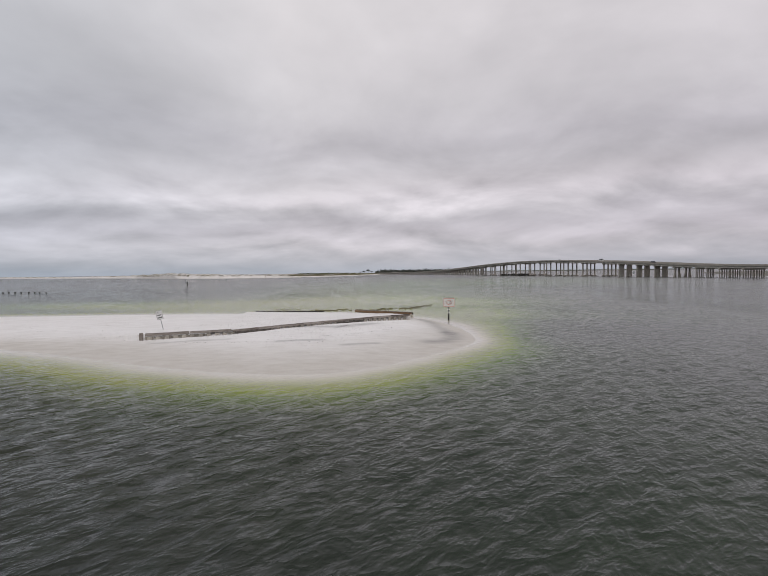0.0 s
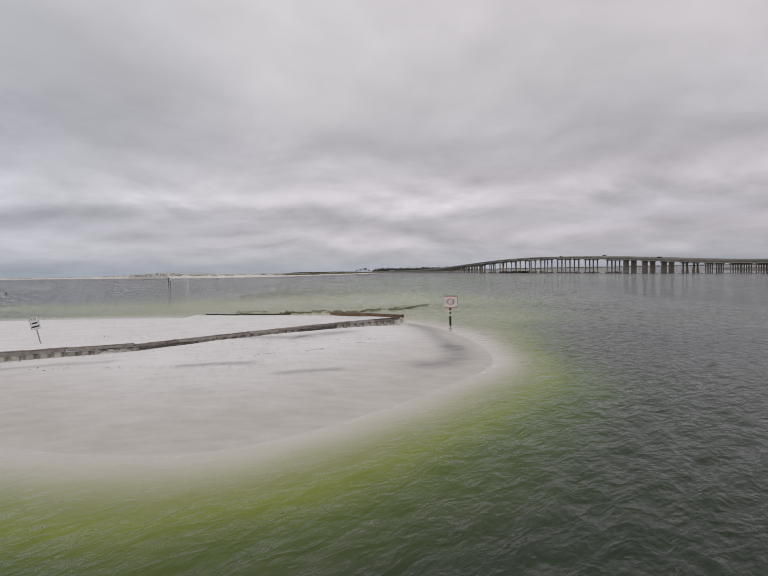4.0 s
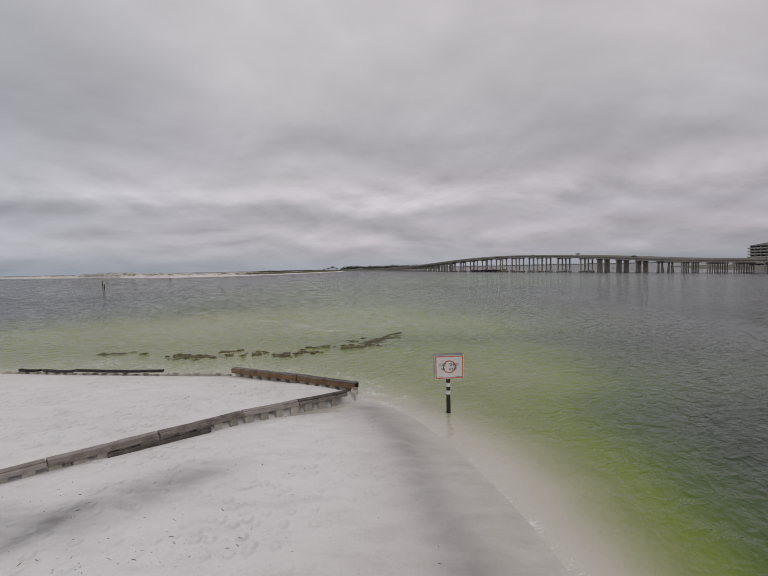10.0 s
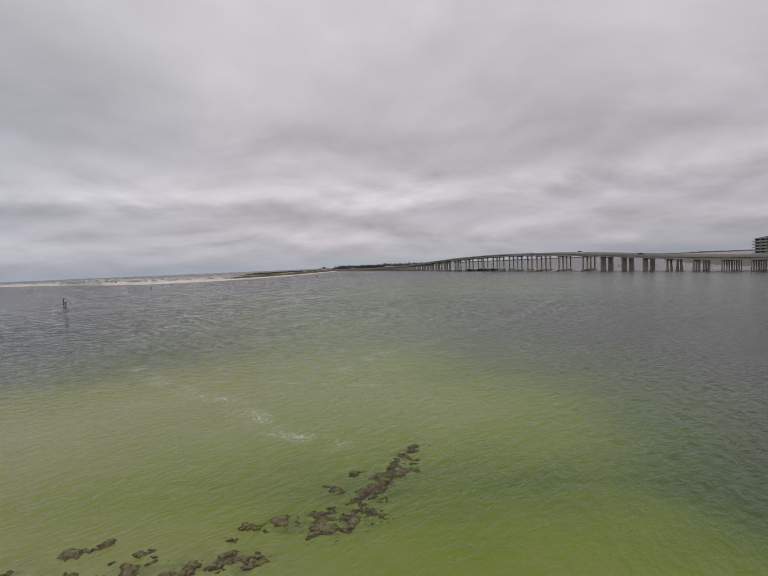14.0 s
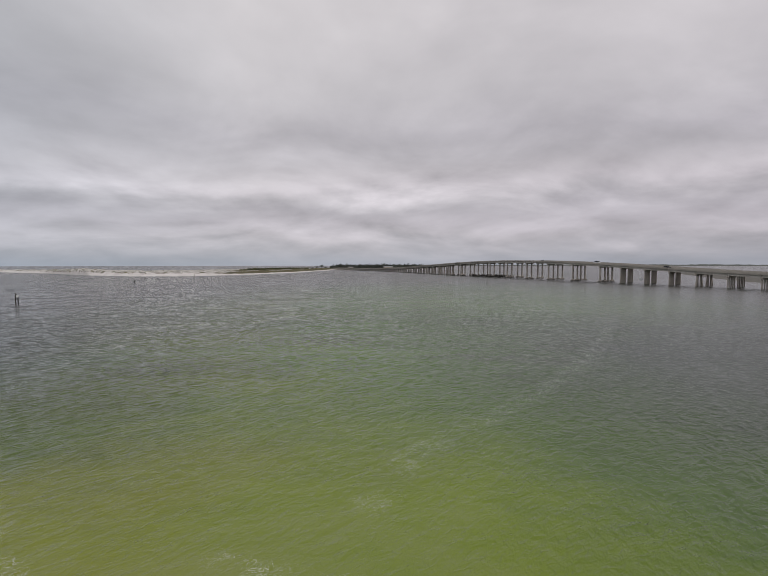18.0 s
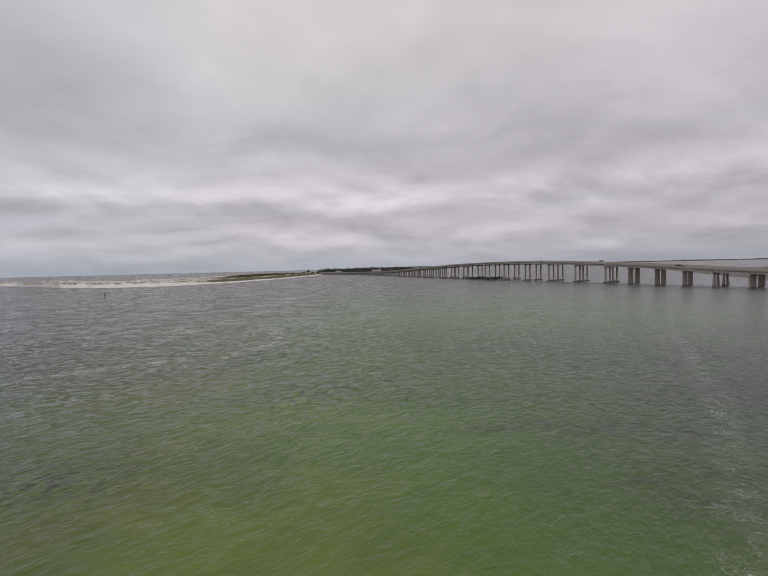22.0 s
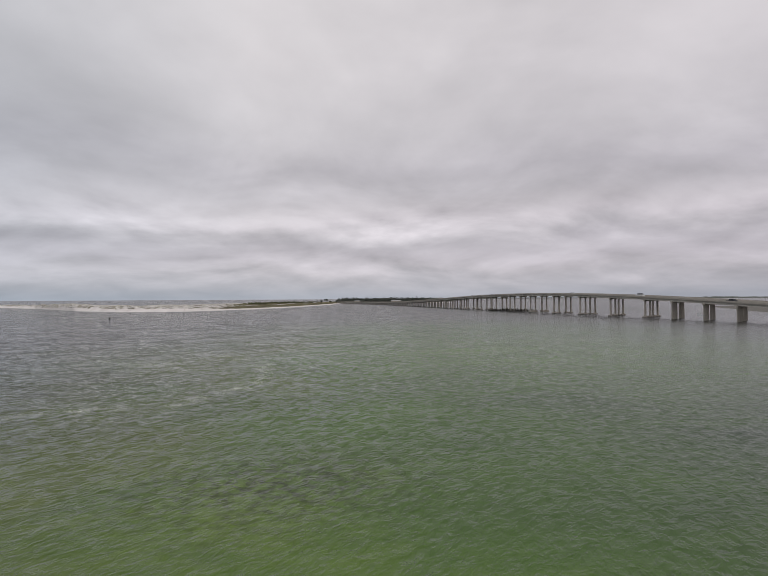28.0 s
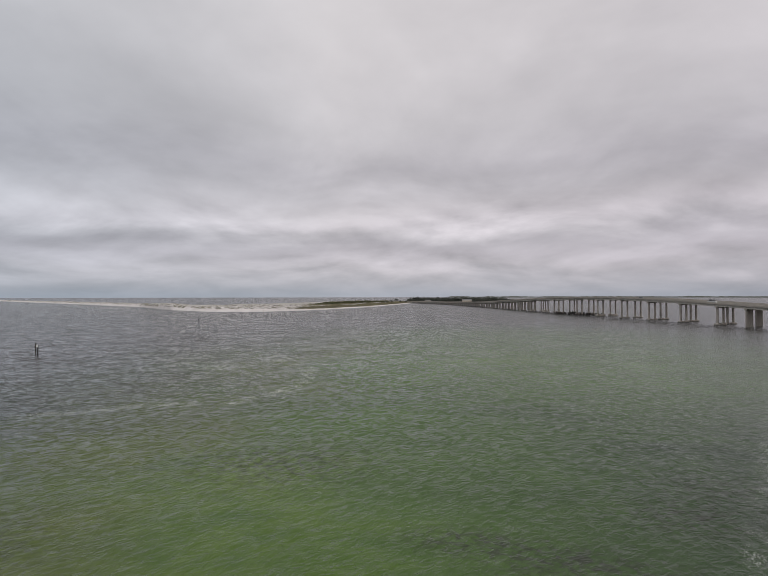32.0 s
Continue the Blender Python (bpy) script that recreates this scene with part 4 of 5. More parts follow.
def bridge_at(s, side):
    """A pose on the route: x along it, y away from the camera's side; side: metres behind the near edge."""
    x, y, a = on_route(s)
    return Matrix.Translation((x + side * math.sin(a), y - side * math.cos(a), 0)) @ Matrix.Rotation(a, 4, "Z") @ Matrix.Diagonal((1, -1, 1, 1))


def bent_at(s, side):
    """The bents of the second bridge stand a few metres further along than those of the first."""
    lag = 4.0 if s < 130 else 7.0 if s < 260 else 5.0 if s < 300 else 2.0 if s < 540 else 0.0
    skew = 22.0 if 130 < s < 200 else 12.0 if 100 < s < 200 else 15.0 if 200 < s < 260 else 10.0 if 200 < s < 540 else 0.0
    return bridge_at(s + lag * side / APART, side) @ pose(0, 0, 0, 0, 0, -skew)


WIDE, APART = 10.5, 14.5
BENTS = [-20, -2, 16, 34, 51, 69, 86.5, 105.5, 126, 145, 165, 187, 209, 241, 274.5, 308.5, 344, 380, 417, 453, 489, 524] + [524 + 25 * n for n in range(1, 27)]


def tilted(run, rise):
    return Matrix(((1, 0, 0, 0), (0, 1, 0, 0), (rise / run, 0, 1, 0), (0, 0, 0, 1)))


def slab_mesh(run, rise, wide):
    bm = bmesh.new()
    box(bm, (run, wide, 0.3), tilted(run, rise) @ Matrix.Translation((run / 2, wide / 2, -1.15)))
    return from_bm("deck_slab", bm, PALE_CONCRETE)


def girder_mesh(run, rise, y):
    """A bulb girder: web, flared foot."""
    prof = [(-0.28, -1.3), (0.28, -1.3), (0.28, -2.1), (0.42, -2.4), (0.42, -2.66), (-0.42, -2.66), (-0.42, -2.4), (-0.28, -2.1)]
    verts = [(x, y + py, pz + rise * x / run) for x in (0.2, run - 0.2) for py, pz in prof]
    faces = [(n, (n + 1) % 8, 8 + (n + 1) % 8, 8 + n) for n in range(8)] + [tuple(range(7, -1, -1)), tuple(range(8, 16))]
    return mesh_of("girder", verts, faces, PALE_CONCRETE)


def parapet_mesh(run, rise):
    verts, faces = [], []
    for x, z in ((0, 0), (run, rise)):
        for y, h in ((0, -1.3), (0.45, -1.0), (0.3, -0.55), (0.25, 0.0), (0.02, 0.0), (0, -0.6)):
            verts.append((x, y, z + h))
    for n in range(6):
        m = (n + 1) % 6
        faces.append((n, m, 6 + m, 6 + n))
    faces += [(5, 4, 3, 2, 1, 0), (6, 7, 8, 9, 10, 11)]
    return mesh_of("parapet", verts, faces, CONCRETE)


def road_bridge(offset, label):
    bridge = tagged(new("road_bridge"), label, "bridge", "pair of road bridges")
    road = None
    for s0, s1 in zip(BENTS, BENTS[1:]):
        a, b = bridge_at(s0, offset), bridge_at(s1, offset)
        run = (b.translation - a.translation).length
        z0, z1 = level(s0), level(s1)
        way = math.atan2(b.translation.y - a.translation.y, b.translation.x - a.translation.x)
        at = Matrix.Translation((a.translation.x, a.translation.y, z0)) @ Matrix.Rotation(way, 4, "Z") @ Matrix.Diagonal((1, -1, 1, 1))
        flip = Matrix.Translation((0, WIDE, 0)) @ Matrix.Diagonal((1, -1, 1, 1))
        girders = [("girder", girder_mesh(run, z1 - z0, y), None) for y in (0.9, WIDE / 3, 2 * WIDE / 3, WIDE - 0.9)]
        for name, data, m in (*girders, ("deck_slab", slab_mesh(run, z1 - z0, WIDE), None), ("parapet", parapet_mesh(run, z1 - z0), None), ("parapet", parapet_mesh(run, z1 - z0), flip)):
            data.transform(at @ m if m else at)
            data.flip_normals() if m is None else None
            part(name, data, bridge)
        lane = mesh_of("roadway", [(0, 0.5, -0.995), (run, 0.5, z1 - z0 - 0.995), (run, WIDE - 0.5, z1 - z0 - 0.995), (0, WIDE - 0.5, -0.995)], [(0, 1, 2, 3)], ASPHALT)
        lane.transform(at)
        lane.flip_normals()
        part("roadway", lane, bridge, "dark grey road surface")
    for s in BENTS:
        at = bent_at(s, offset)
        top = level(s) - 2.66
        if top < 1.2:
            continue

        def leg(name, w, d, y0, y1, mat, round_leg=False, x0=0.0, x1=0.0, low=-3.0, high=None):
            bm = bmesh.new()
            h = (top - 1.0 if high is None else high) - low
            if round_leg:
                tube(bm, w / 2, w / 2, h, sides=10)
            else:
                box(bm, (w, d, h), Matrix.Translation((0, 0, h / 2)), 0.08)
            shear = Matrix(((1, 0, (x1 - x0) / h, x0), (0, 1, (y1 - y0) / h, y0), (0, 0, 1, low), (0, 0, 0, 1)))
            data = from_bm(name, bm, mat)
            data.transform(at @ shear)
            data.flip_normals()
            part(name, data, bridge)

        def slab(name, size, z, mat, label=""):
            data = box_mesh(name, size, mat, 0.1, (0, WIDE / 2, z))
            data.transform(at)
            data.flip_normals()
            part(name, data, bridge, label)

        slab("pier_cap", (1.5, WIDE - 0.4, 1.1), top - 0.5, CONCRETE)
        if 195 < s < 520:
            for y in (WIDE / 2 - 3.2, WIDE / 2 + 3.2):
                leg("column", 1.1, 1.1, y, y, CONCRETE, low=0.6)
            big = 1.9 if s in (344, 380) else 1.0
            slab("footing", (3.2 * (1.3 if big > 1 else 1), WIDE - 1.9, 0.4 + 0.7 * big), 0.25 + 0.35 * big, CONCRETE, "pale concrete footing, dark at the waterline")
            slab("footing", (3.4 * (1.3 if big > 1 else 1), WIDE - 1.7, 1.2), -0.2, DARK_CONCRETE, "wet dark footing base")
        elif 130 < s < 195:
            for n in range(7):
                y = 0.9 + n * (WIDE - 1.8) / 6
                leg("pillar", 0.55, 0.55, y + 0.06 * (y - WIDE / 2), y, CONCRETE)
        elif s == 126:
            for y0, y1 in ((0.6, 3.4), (3.6, 2.8), (WIDE - 3.6, WIDE - 2.8), (WIDE - 0.6, WIDE - 3.4)):
                leg("pillar", 1.0, 1.0, y0, y1, CONCRETE)
        elif s <= 110:
            for n in range(5):
                y = 1.0 + n * (WIDE - 2.0) / 4
                leg("pillar", 0.6, 0.6, y, y, CONCRETE)
        else:
            for y in (1.2, WIDE / 2, WIDE - 1.2):
                leg("pillar", 1.3, 1.3, y, y, CONCRETE, x0=0, x1=0)
    return bridge


near_bridge = road_bridge(0.0, "long concrete road bridge on column bents, rising over the pass")
far_bridge = road_bridge(APART, "second concrete road bridge close behind the first")
board = board_mesh("channel_board", 2.2, 2.2, 0.08, SIGN_WHITE, 0.1)
board.transform(bridge_at(167.4, -0.7) @ Matrix.Translation((0, 0, 3.6)) @ Matrix.Rotation(radians(0), 4, "Z"))
part("channel_board", board, near_bridge, "square white notice board by the piles")
stay = box_mesh("board_bracket", (4.6, 0.2, 0.25), ALUMINIUM)
stay.transform(bridge_at(165.4, -0.5) @ Matrix.Translation((0, 0, 3.2)))
part("board_bracket", stay, near_bridge)


def fender(s0, s1, side):
    guard = tagged(new("pier_fender"), "dark timber fender of piles and wales round the navigation span", "fender", "navigation fenders")
    n = int((s1 - s0) / 2.6)
    for i in range(n + 1):
        at = bridge_at(s0 + (s1 - s0) * i / n, side)
        part("post", tube_mesh("post", 0.45, 0.4, 4.2 + 0.7 * random.random(), DARK_WOOD, 8), guard, "", Matrix.Translation(at.translation + Vector((0, 0, -2))))
    a, b = bridge_at(s0, side).translation, bridge_at(s1, side).translation
    for z in (0.6, 1.5):
        beam("wale", a, b, z, 0.4, 0.45, DARK_WOOD, guard, "", 0, 0.5)


fender(349, 378, -3.5)
fender(382, 412, -3.5)
fender(349, 412, WIDE + 2.0)


def car(name, colour, l, w, h, s, side, label, flip=1):
    """A simple vehicle: body with cut wheel arches, glazed cabin, four wheels."""
    thing = tagged(new(name), label, "car")
    thing.matrix_world = Matrix.Translation((*bridge_at(s, side).translation[:2], level(s) - 0.99)) @ Matrix.Rotation(on_route(s)[2] + (0 if flip > 0 else math.pi), 4, "Z")
    paint = plain(name + "_paint", colour, 0.03, 1, 0.3)
    bm = bmesh.new()
    box(bm, (l, w, h * 0.5), Matrix.Translation((0, 0, h * 0.42)), 0.12)
    part("body", from_bm("body", bm, paint), thing)
    bm = bmesh.new()
    made = box(bm, (l * 0.62, w * 0.9, h * 0.4), Matrix.Translation((-l * 0.05, 0, h * 0.82)))
    for v in made:
        if v.co.z > h * 0.9:
            v.co.x *= 0.72
    part("cabin", from_bm("cabin", bm, GLASS), thing, "dark glazed cabin")
    part("roof", box_mesh("roof", (l * 0.42, w * 0.86, 0.06), paint, 0.02, (-l * 0.05, 0, h * 1.03)), thing)
    for x in (-l * 0.32, l * 0.32):
        for y in (-w * 0.45, w * 0.45):
            bm = bmesh.new()
            tube(bm, 0.34, 0.34, 0.2, Matrix.Translation((x, y + 0.1, 0.34)) @ Matrix.Rotation(radians(90), 4, "X"), 14)
            part("wheel", from_bm("wheel", bm, SIGN_BLACK), thing)


car("pickup_truck", (0.03, 0.03, 0.035), 5.6, 2.0, 1.9, 150, 3.2, "dark pickup truck on the near bridge deck")
car("car", (0.5, 0.5, 0.5), 4.6, 1.8, 1.5, 292, 8.2, "silver car on the near bridge deck", -1)
car("van", (0.65, 0.65, 0.63), 6.4, 2.2, 2.6, 215, 3.2, "white van on the near bridge deck")
car("car", (0.06, 0.06, 0.07), 4.6, 1.8, 1.5, 468, 3.2, "dark car on the near bridge deck")


# ---- the dune shore across the pass ----
FAR_BEACH = [(-1700, 1850), (-1375, 1586), (-811, 1140), (-485, 865), (-330, 690), (-250, 628), (-185, 625), (-120, 720), (-70, 880), (-25, 1120), (-5, 1260), (10, 1400)]


def dune_shore():
    legs = np.r_[0, np.cumsum([math.hypot(b[0] - a[0], b[1] - a[1]) for a, b in zip(FAR_BEACH, FAR_BEACH[1:])])]
    ns, nv = 340, 34
    verts, faces, green, wet = [], [], [], []
    back = Vector((-0.62, 0.78))
    for i in range(ns + 1):
        s = legs[-1] * i / ns
        x, y = float(np.interp(s, legs, [p[0] for p in FAR_BEACH])), float(np.interp(s, legs, [p[1] for p in FAR_BEACH]))
        t = s / legs[-1]
        width = 230 + 150 * min(1, max(0, (x + 1100) / 500))
        for j in range(nv + 1):
            v = j / nv
            q = v ** 1.4 * width
            px, py = x + back.x * q, y + back.y * q
            n1 = noise.fractal((px / 45, py / 45, 0.5), 1.0, 2.0, 4)
            n2 = noise.noise((px / 150, py / 150, 3.0))
            ridge = 1 - abs(noise.noise((px / 60, py / 28, 7.0)))
            rise = min(1, max(0, (q - 9) / 30))
            fall = min(1, max(0, (width - q) / 50))
            tall = 1.9 + 1.3 * n1 + 2.0 * ridge * (0.45 + 0.55 * n2) + 5.0 * math.exp(-((x + 330) / 150) ** 2) * math.exp(-((q - 120) / 75) ** 2)
            h = -0.6 + min(q, 14) * 0.10 + rise * fall * max(0.5, tall)
            if fall <= 0:
                h = -0.8
            verts.append((px, py, h))
            zone = 1 / (1 + math.exp(-min(40, max(-40, (px + 0.2 * q + 165) / 14)))) * min(1, max(0, (q - 10) / 10))
            sparse = 0.50 * min(1, max(0, (q - 14) / 20))
            green.append(min(1, max(sparse, zone * (0.95 if (q < 75 or q > 95) else 0.45))))
    for i in range(ns):
        for j in range(nv):
            a = i * (nv + 1) + j
            faces.append((a, a + nv + 1, a + nv + 2, a + 1))
    m, k = material("dune_cover")
    at = k.add("ShaderNodeTexCoord").outputs["Object"]
    cover = k.add("ShaderNodeAttribute")
    cover.attribute_name = "scrub"
    tuft = k.noise(k.map(at, (1, 1, 1)), 0.15, 6, 0.72)
    mask = k.ramp(k.math("ADD", tuft, k.math("MULTIPLY", k.math("SUBTRACT", cover.outputs["Fac"], 0.5), 0.62)), [(0.47, g(0)), (0.55, g(1))])
    sand = k.ramp(k.noise(at, 0.05, 5, 0.6), [(0.3, (0.56, 0.525, 0.50)), (0.6, (0.72, 0.685, 0.66))])
    plants = k.ramp(k.noise(at, 0.06, 5, 0.65), [(0.35, (0.055, 0.055, 0.035)), (0.5, (0.115, 0.10, 0.055)), (0.65, (0.16, 0.15, 0.07))])
    finish(k, k.mix(mask, sand, plants), 0.95, 0, tuft, 1.0, 0.6, 0.1)
    me = mesh_of("dune_shore", verts, faces, m, True)
    a = me.attributes.new("scrub", "FLOAT", "POINT")
    a.data.foreach_set("value", np.array(green, np.float32))
    tagged(new("dune_shore", me), "low white sand dunes with sparse grass and brown-green scrub", "dunes", kind="structure")


dune_shore()


def clumps(name, spots, mat, label, category, seed=1):
    """Many small leaf clumps as one piece of vegetation: each a ragged tuft of crossed facets."""
    rng = random.Random(seed)
    verts, faces = [], []
    for x, y, z, r, h in spots:
        for _ in range(14):
            a, b = rng.random() * 6.28, rng.random()
            cx, cy, cz = x + r * b * math.cos(a), y + r * b * math.sin(a), z + h * rng.random() * (1.1 - 0.6 * b)
            w = r * rng.uniform(0.25, 0.5)
            base = len(verts)
            verts += [(cx + w * rng.uniform(-1, 1), cy + w * rng.uniform(-1, 1), cz + w * rng.uniform(-0.7, 0.7)) for _ in range(5)]
            faces += [(base, base + 1, base + 2), (base, base + 2, base + 3), (base, base + 3, base + 4), (base + 1, base + 3, base + 4), (base + 1, base + 2, base + 4)]
    return tagged(new(name, mesh_of(name, verts, faces, mat)), label, category, kind="stuff")


rng = random.Random(11)
spots = []
for _ in range(420):
    t = rng.random()
    x, y = -18 + 305 * t + rng.uniform(-12, 12), 1440 + rng.uniform(-25, 60)
    tall = rng.uniform(7, 15) * (1.0 if 0.05 < t < 0.93 else 0.6)
    spots += [(x, y, 1.5 + tall * 0.4, 5.5, tall * 0.6), (x, y, 1.0, 4.5, tall * 0.6)]
clumps("pine_woods", spots, HAZY_PINE, "dark pine woods on the low far shore", "woods", 3)
bushes = []
for _ in range(520):
    t = rng.random()
    x, y = -230 + 215 * t, 700 + 560 * t ** 1.3 + rng.uniform(-20, 90)
    q = rng.uniform(60, 200)
    if x - 0.42 * q < -165:
        continue
    bushes.append((x - 0.62 * q, y + 0.6 * q - 40, 3.5, rng.uniform(2, 4), rng.uniform(1.5, 3.2)))
clumps("dune_scrub", bushes, SCRUB, "low dark evergreen scrub on the dunes", "shrubs", 4)
land = grid_mesh("far_land", np.linspace(-110, 330, 60), np.linspace(1330, 1560, 24), lambda px, py: 1.6 - 2.6 * (np.maximum(np.abs(px - 110) / 220, np.abs(py - 1445) / 115) ** 6) + 0.5 * np.sin(px / 17) * np.sin(py / 13), DUNE_SAND)
tagged(new("far_land", land), "pale sandy low land at the bridge's far end", "land", kind="structure")


def lone_tree(x, y, z, tall, seed):
    tree = tagged(new("pine_tree"), "dark wind-shaped pine standing above the dune scrub", "tree", "pines on the point")
    tree.location = (x, y, z)
    r = random.Random(seed)
    bm = bmesh.new()
    tube(bm, 0.45, 0.2, tall * 0.8, sides=8)
    for n in range(6):
        a = r.random() * 6.28
        tube(bm, 0.16, 0.05, tall * 0.35, Matrix.Translation((0, 0, tall * (0.45 + 0.06 * n))) @ Matrix.Rotation(a, 4, "Z") @ Matrix.Rotation(radians(r.uniform(50, 75)), 4, "Y"), 6)
    part("trunk", from_bm("trunk", bm, BARK), tree)
    verts, faces = [], []
    for _ in range(150):
        a, b = r.random() * 6.28, math.sqrt(r.random())
        cx, cy, cz = tall * 0.42 * b * math.cos(a), tall * 0.42 * b * math.sin(a), tall * (0.62 + 0.38 * r.random() * (1.1 - 0.7 * b))
        w = tall * 0.09
        base = len(verts)
        verts += [(cx + w * r.uniform(-1, 1), cy + w * r.uniform(-1, 1), cz + w * r.uniform(-0.6, 0.6)) for _ in range(5)]
        faces += [(base, base + 1, base + 2), (base, base + 2, base + 3), (base, base + 3, base + 4), (base + 1, base + 3, base + 4)]
    part("crown", mesh_of("crown", verts, faces, HAZY_PINE), tree)


for n, (x, y, tall) in enumerate([(-34, 1020, 11), (-44, 1030, 8), (-26, 1040, 7), (-52, 1010, 6), (-15, 1060, 6)]):
    lone_tree(x, y, 3.0, tall, n)


def house(x, y, w, d, h, turn, label, name="house"):
    home = tagged(new(name), label, "house")
    home.matrix_world = pose(x, y, 0.8, 0, 0, turn)
    part("wall", box_mesh("wall", (w, d, h), STUCCO, 0.05, (0, 0, h / 2)), home)
    rise = 0.16 * d
    verts = [(-w / 2 - 0.5, -d / 2 - 0.5, h), (w / 2 + 0.5, -d / 2 - 0.5, h), (w / 2 + 0.5, d / 2 + 0.5, h), (-w / 2 - 0.5, d / 2 + 0.5, h), (-w / 2 - 0.5, 0, h + rise), (w / 2 + 0.5, 0, h + rise)]
    part("roof", mesh_of("roof", verts, [(0, 1, 5, 4), (2, 3, 4, 5), (0, 4, 3), (1, 2, 5), (3, 2, 1, 0)], ALUMINIUM), home, "pale metal roof")
    for n in range(int(w / 5)):
        win = part("window", box_mesh("window", (1.6, 0.1, 1.5), GLASS, 0, (-w / 2 + 2.5 + 5 * n, -d / 2 - 0.03, h * 0.55)), home)


house(150, 1395, 26, 12, 5.5, -5, "small pale building among the pines at the bridge's far end")
house(40, 1400, 14, 10, 5, 10, "small pale building beside the pine woods")


# ---- the town shore at the bridge's near end ----
TOWN = [(252, 232), (236, 214), (208, 188), (171, 138), (135, 97), (123, 80), (112, 30), (140, -60), (900, -60), (900, 760), (520, 700), (380, 470), (330, 380), (296, 300), (268, 250)]


def town_height(px, py):
    d = gap_to(TOWN, px, py, True)
    return np.where(inside(TOWN, px, py), np.minimum(0.14 * d, 1.3), np.maximum(-0.15 * d, -2)) + 0.06 * np.sin(px / 3.1) * np.sin(py / 2.7)


tagged(new("town_ground", grid_mesh("town_ground", np.r_[np.arange(100, 320, 4.0), np.arange(320, 900, 20)], np.r_[np.arange(-70, 260, 4.0), np.arange(260, 780, 20)], town_height, SHORE_GROUND)), "pale sandy shore with a paved waterfront at the bridge's end", "shore", kind="structure")


def hotel():
    """A seven-storey block with a balcony along every floor and a hipped green roof."""
    block = tagged(new("apartment_building"), "beige seven-storey waterfront block with long balconies and green roof", "building")
    block.matrix_world = pose(430, 446, 0.9, 0, 0, -70)
    w, d, storey, floors = 52.0, 44.0, 3.15, 7
    h = storey * floors
    part("wall", box_mesh("wall", (w, d, h), STUCCO, 0.05, (w / 2, d / 2, h / 2)), block)
    pane = box_mesh("window", (3.7, 0.12, 2.3), GLASS)
    rail = box_mesh("railing", (w + 3, 0.08, 1.0), RAIL)
    slab = box_mesh("balcony", (w + 4, 2.2, 0.28), STUCCO, 0.03)
    fin = box_mesh("fin_wall", (0.3, 1.8, storey - 0.3), STUCCO)
    side_slab = box_mesh("side_balcony", (3.0, d * 0.7, 0.28), STUCCO, 0.03)
    end_slab = box_mesh("balcony", (1.8, d - 2, 0.28), STUCCO, 0.03)
    end_rail = box_mesh("railing", (0.08, d - 2, 1.0), RAIL)
    end_pane = box_mesh("window", (0.12, 2.6, 2.2), GLASS)
    for f in range(floors):
        z = f * storey
        b = part("balcony", slab, block, "", Matrix.Translation((w / 2, -1.1, z + 0.05)))
        part("railing", rail, b, "white railing", Matrix.Translation((0, -1.05, 0.65)))
        part("side_balcony", side_slab, block, "", Matrix.Translation((-1.5, d * 0.4, z + 0.05)))
        end = part("balcony", end_slab, block, "", Matrix.Translation((w + 0.9, d / 2, z + 0.05)))
        part("railing", end_rail, end, "white railing", Matrix.Translation((0.85, 0, 0.65)))
        for n in range(7):
            part("window", end_pane, block, "", Matrix.Translation((w + 0.02, 4.0 + 6.0 * n, z + 1.5)))
        for n in range(10):
            part("window", pane, block, "", Matrix.Translation((2.6 + 5.2 * n, -0.02, z + 1.5)))
            if n:
                part("fin_wall", fin, block, "", Matrix.Translation((5.2 * n, -0.95, z + storey / 2 + 0.1)))
    verts = [(-1.5, -2.5, h), (w + 1.5, -2.5, h), (w + 1.5, d + 1.5, h), (-1.5, d + 1.5, h), (w * 0.35, d / 2, h + 5.6), (w * 0.72, d / 2, h + 5.6)]
    part("roof", mesh_of("roof", verts, [(0, 1, 5, 4), (2, 3, 4, 5), (3, 0, 4), (1, 2, 5), (3, 2, 1, 0)], GREEN_ROOF), block, "hipped green metal roof")


hotel()


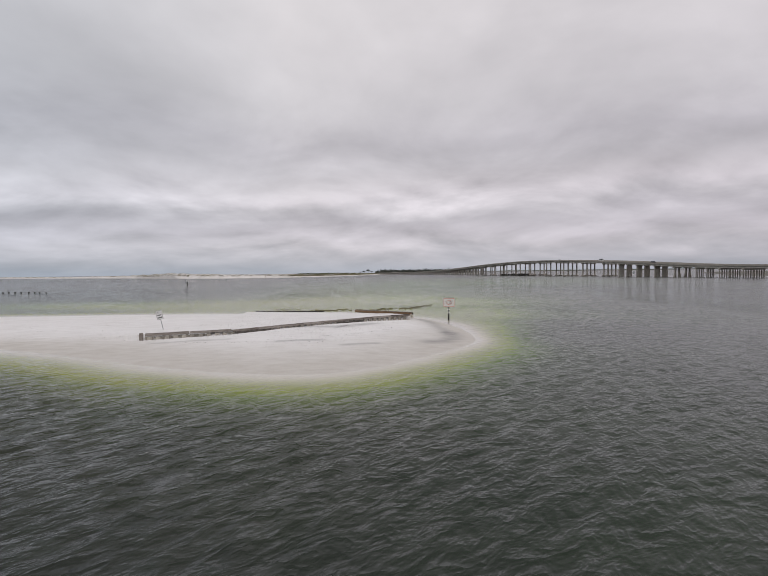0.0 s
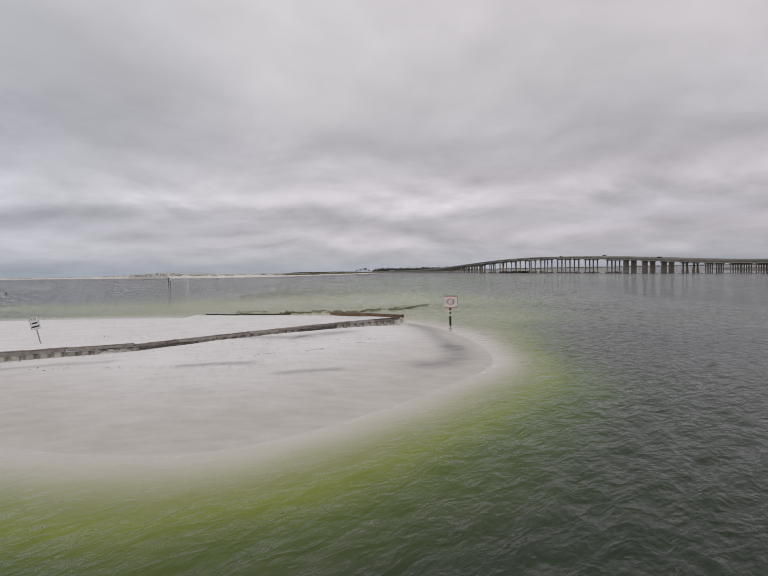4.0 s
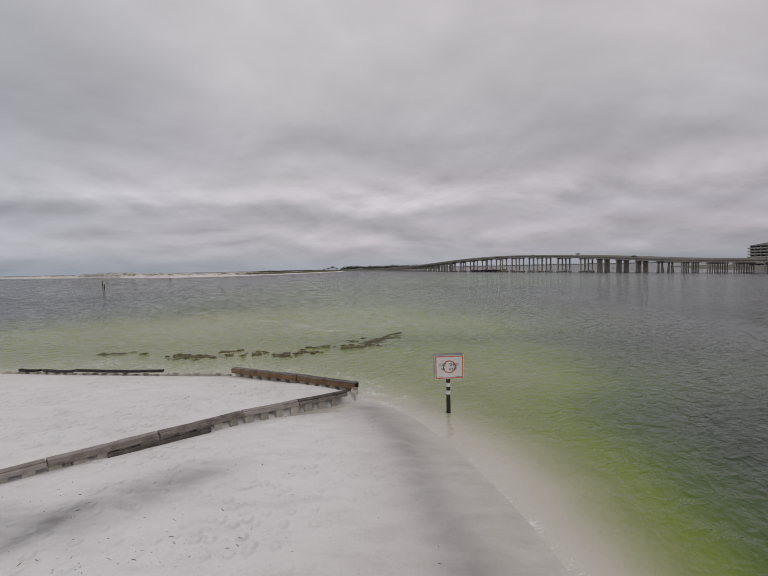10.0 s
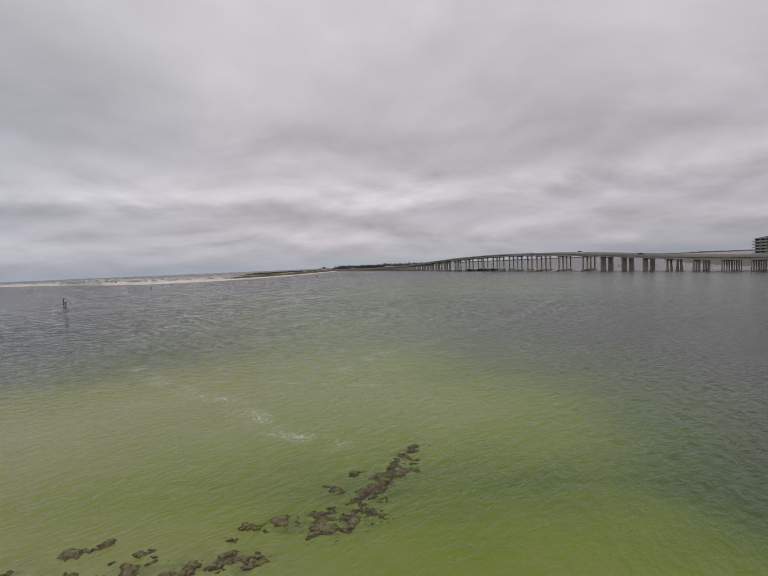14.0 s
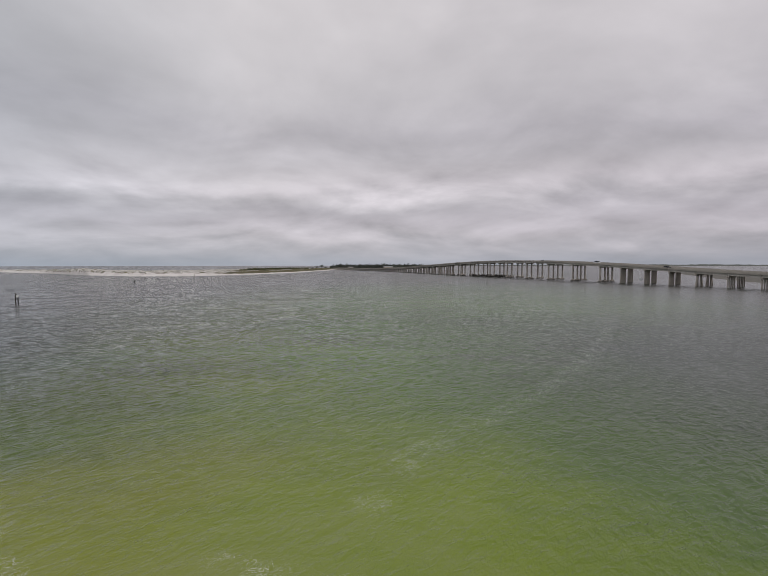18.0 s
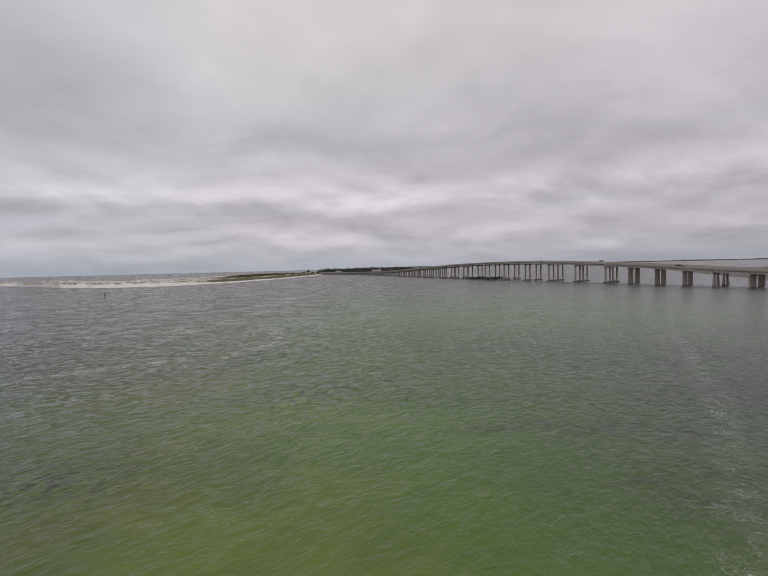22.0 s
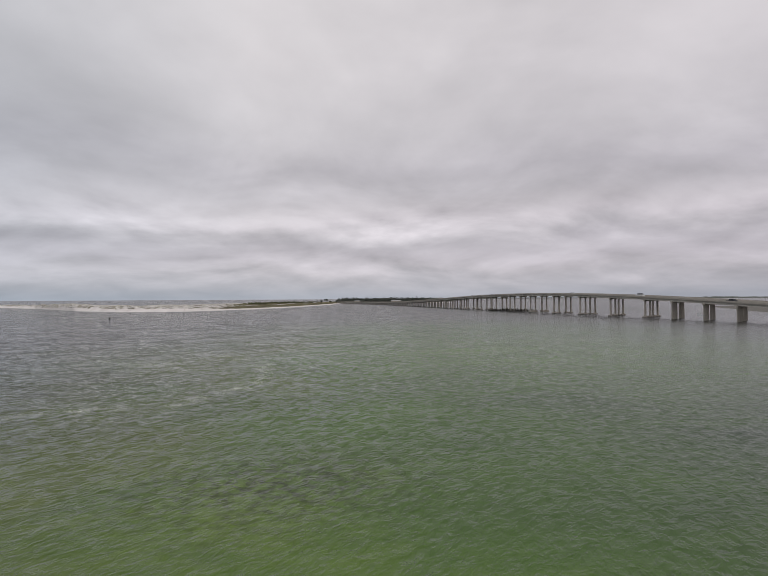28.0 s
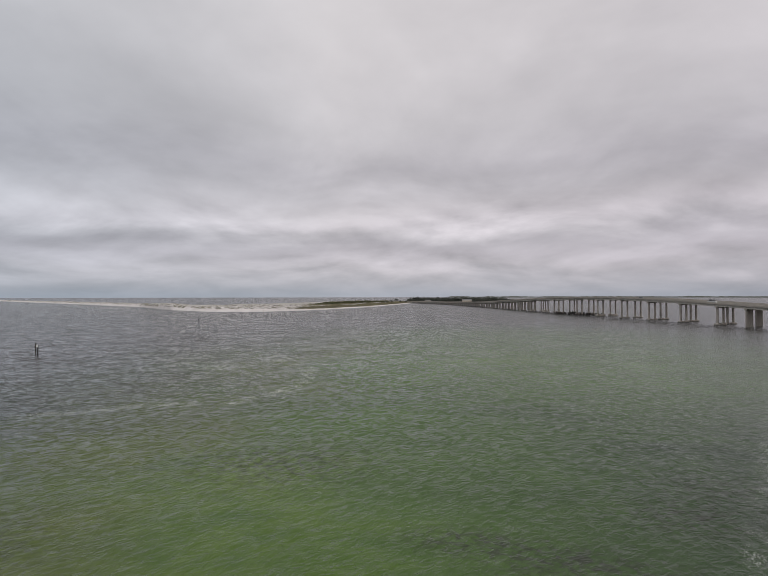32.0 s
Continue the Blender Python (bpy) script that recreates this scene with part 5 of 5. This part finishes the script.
def waterfront_building():
    """A small white block with a flat roof, a dark door and a side awning."""
    home = tagged(new("waterfront_building"), "small white flat-roofed waterfront building beside the dock", "building")
    home.matrix_world = pose(170.5, 128.5, 1.0, 0, 0, -47)
    part("wall", box_mesh("wall", (6.2, 8.0, 5.8), SIGN_WHITE, 0.04, (0, 0, 2.9)), home, "white painted wall")
    part("parapet", box_mesh("parapet", (6.5, 8.3, 0.35), GREEN_ROOF, 0.03, (0, 0, 5.95)), home, "dark roof edge")
    part("door", box_mesh("door", (1.1, 0.1, 2.2), GLASS, 0.01, (1.6, -4.03, 1.1)), home, "dark doorway")
    awning = mesh_of("awning", [(-3.1, -3.6, 3.2), (-3.1, 3.4, 3.2), (-6.6, 3.4, 2.2), (-6.6, -3.6, 2.2), (-3.1, -3.6, 3.0), (-3.1, 3.4, 3.0), (-6.6, 3.4, 2.0), (-6.6, -3.6, 2.0)],
                     [(0, 1, 2, 3), (7, 6, 5, 4), (0, 3, 7, 4), (3, 2, 6, 7), (2, 1, 5, 6)], RAIL)
    part("awning", awning, home, "pale sloping awning")
    for y in (-3.3, 3.1):
        part("awning_post", box_mesh("awning_post", (0.14, 0.14, 2.1), RAIL, 0.01, (-6.4, y, 1.05)), home)


waterfront_building()
town_rng = random.Random(21)
clumps("shrub", [(189 + town_rng.uniform(-1.8, 1.8), 153.5 + town_rng.uniform(-1.8, 1.8), 1.2 + town_rng.uniform(0, 3.2), 1.5, 2.0) for _ in range(40)], SCRUB, "rounded green shrub beside the bridge abutment", "shrub", 6)
for n in range(30):
    p = between((186, 160), (137, 101), n / 29)
    stake = new("dock_post", tube_mesh("dock_post", 0.13, 0.12, 4.2 + 1.4 * town_rng.random(), DARK_WOOD, 8))
    stake.matrix_world = pose(p[0] + town_rng.uniform(-1.5, 4), p[1] + town_rng.uniform(-2, 2), -1.5)
    tagged(stake, "dark timber dock post at the town shore", "post", "dock posts")


def floating_dock():
    """White decking along the shore, in lengths, with a dark skirt below."""
    dock = tagged(new("floating_dock"), "low white floating dock along the town shore", "dock")
    for n in range(7):
        a, b = between((166, 133), (128, 88), n / 7 + 0.004), between((166, 133), (128, 88), (n + 1) / 7 - 0.004)
        run = math.hypot(b[0] - a[0], b[1] - a[1])
        part("deck_section", box_mesh("deck_section", (run, 2.2, 0.22), SIGN_WHITE, 0.03, (run / 2, 0, 0)), dock, "", along(a, b, 0.52))
        part("skirt", box_mesh("skirt", (run, 2.1, 0.5), DARK_WOOD, 0.02, (run / 2, 0, 0)), dock, "dark wet float", along(a, b, 0.16))


floating_dock()


def billboard():
    sign = tagged(new("billboard"), "tall double sign on two dark steel posts above the waterfront", "sign")
    sign.matrix_world = pose(153.4, 111.0, 0.8, 0, 0, -20)
    for x in (-0.45, 0.45):
        part("post", tube_mesh("post", 0.13, 0.13, 13.0, SIGN_BLACK), sign, "", Matrix.Translation((x, 0, 0)))
    part("panel", box_mesh("panel", (1.5, 0.25, 2.4), SIGN_WHITE, 0.03), sign, "pale panel", Matrix.Translation((0.45, -0.28, 12.6)))
    part("panel", box_mesh("panel", (0.3, 1.8, 2.2), SIGN_BLACK, 0.03), sign, "dark panel seen edge-on", Matrix.Translation((-0.8, 0.3, 12.2)))
    part("crossbar", box_mesh("crossbar", (1.3, 0.16, 0.2), SIGN_BLACK, 0.02), sign, "", Matrix.Translation((0, 0, 9.6)))


billboard()


# ---- the far side of the bay ----
def bay_shore():
    verts, faces = [], []
    rng = random.Random(8)
    n = 420
    for i in range(n + 1):
        a = radians(4 + 66 * i / n)
        h = 8 + 5 * noise.noise((i / 14, 0, 0)) + 3 * noise.noise((i / 3, 5, 0)) + rng.uniform(0, 2)
        for r, z in ((4450, -1), (4460, h * 0.6), (4500, max(4, h)), (4700, max(4, h)), (4720, -1)):
            verts.append((r * math.sin(a), r * math.cos(a), z))
    for i in range(n):
        for j in range(4):
            b = 5 * i + j
            faces.append((b, b + 1, b + 6, b + 5))
    tagged(new("backdrop", mesh_of("backdrop", verts, faces, HAZY_PINE)), "low wooded shore along the far side of the bay", "shore", kind="structure")


bay_shore()
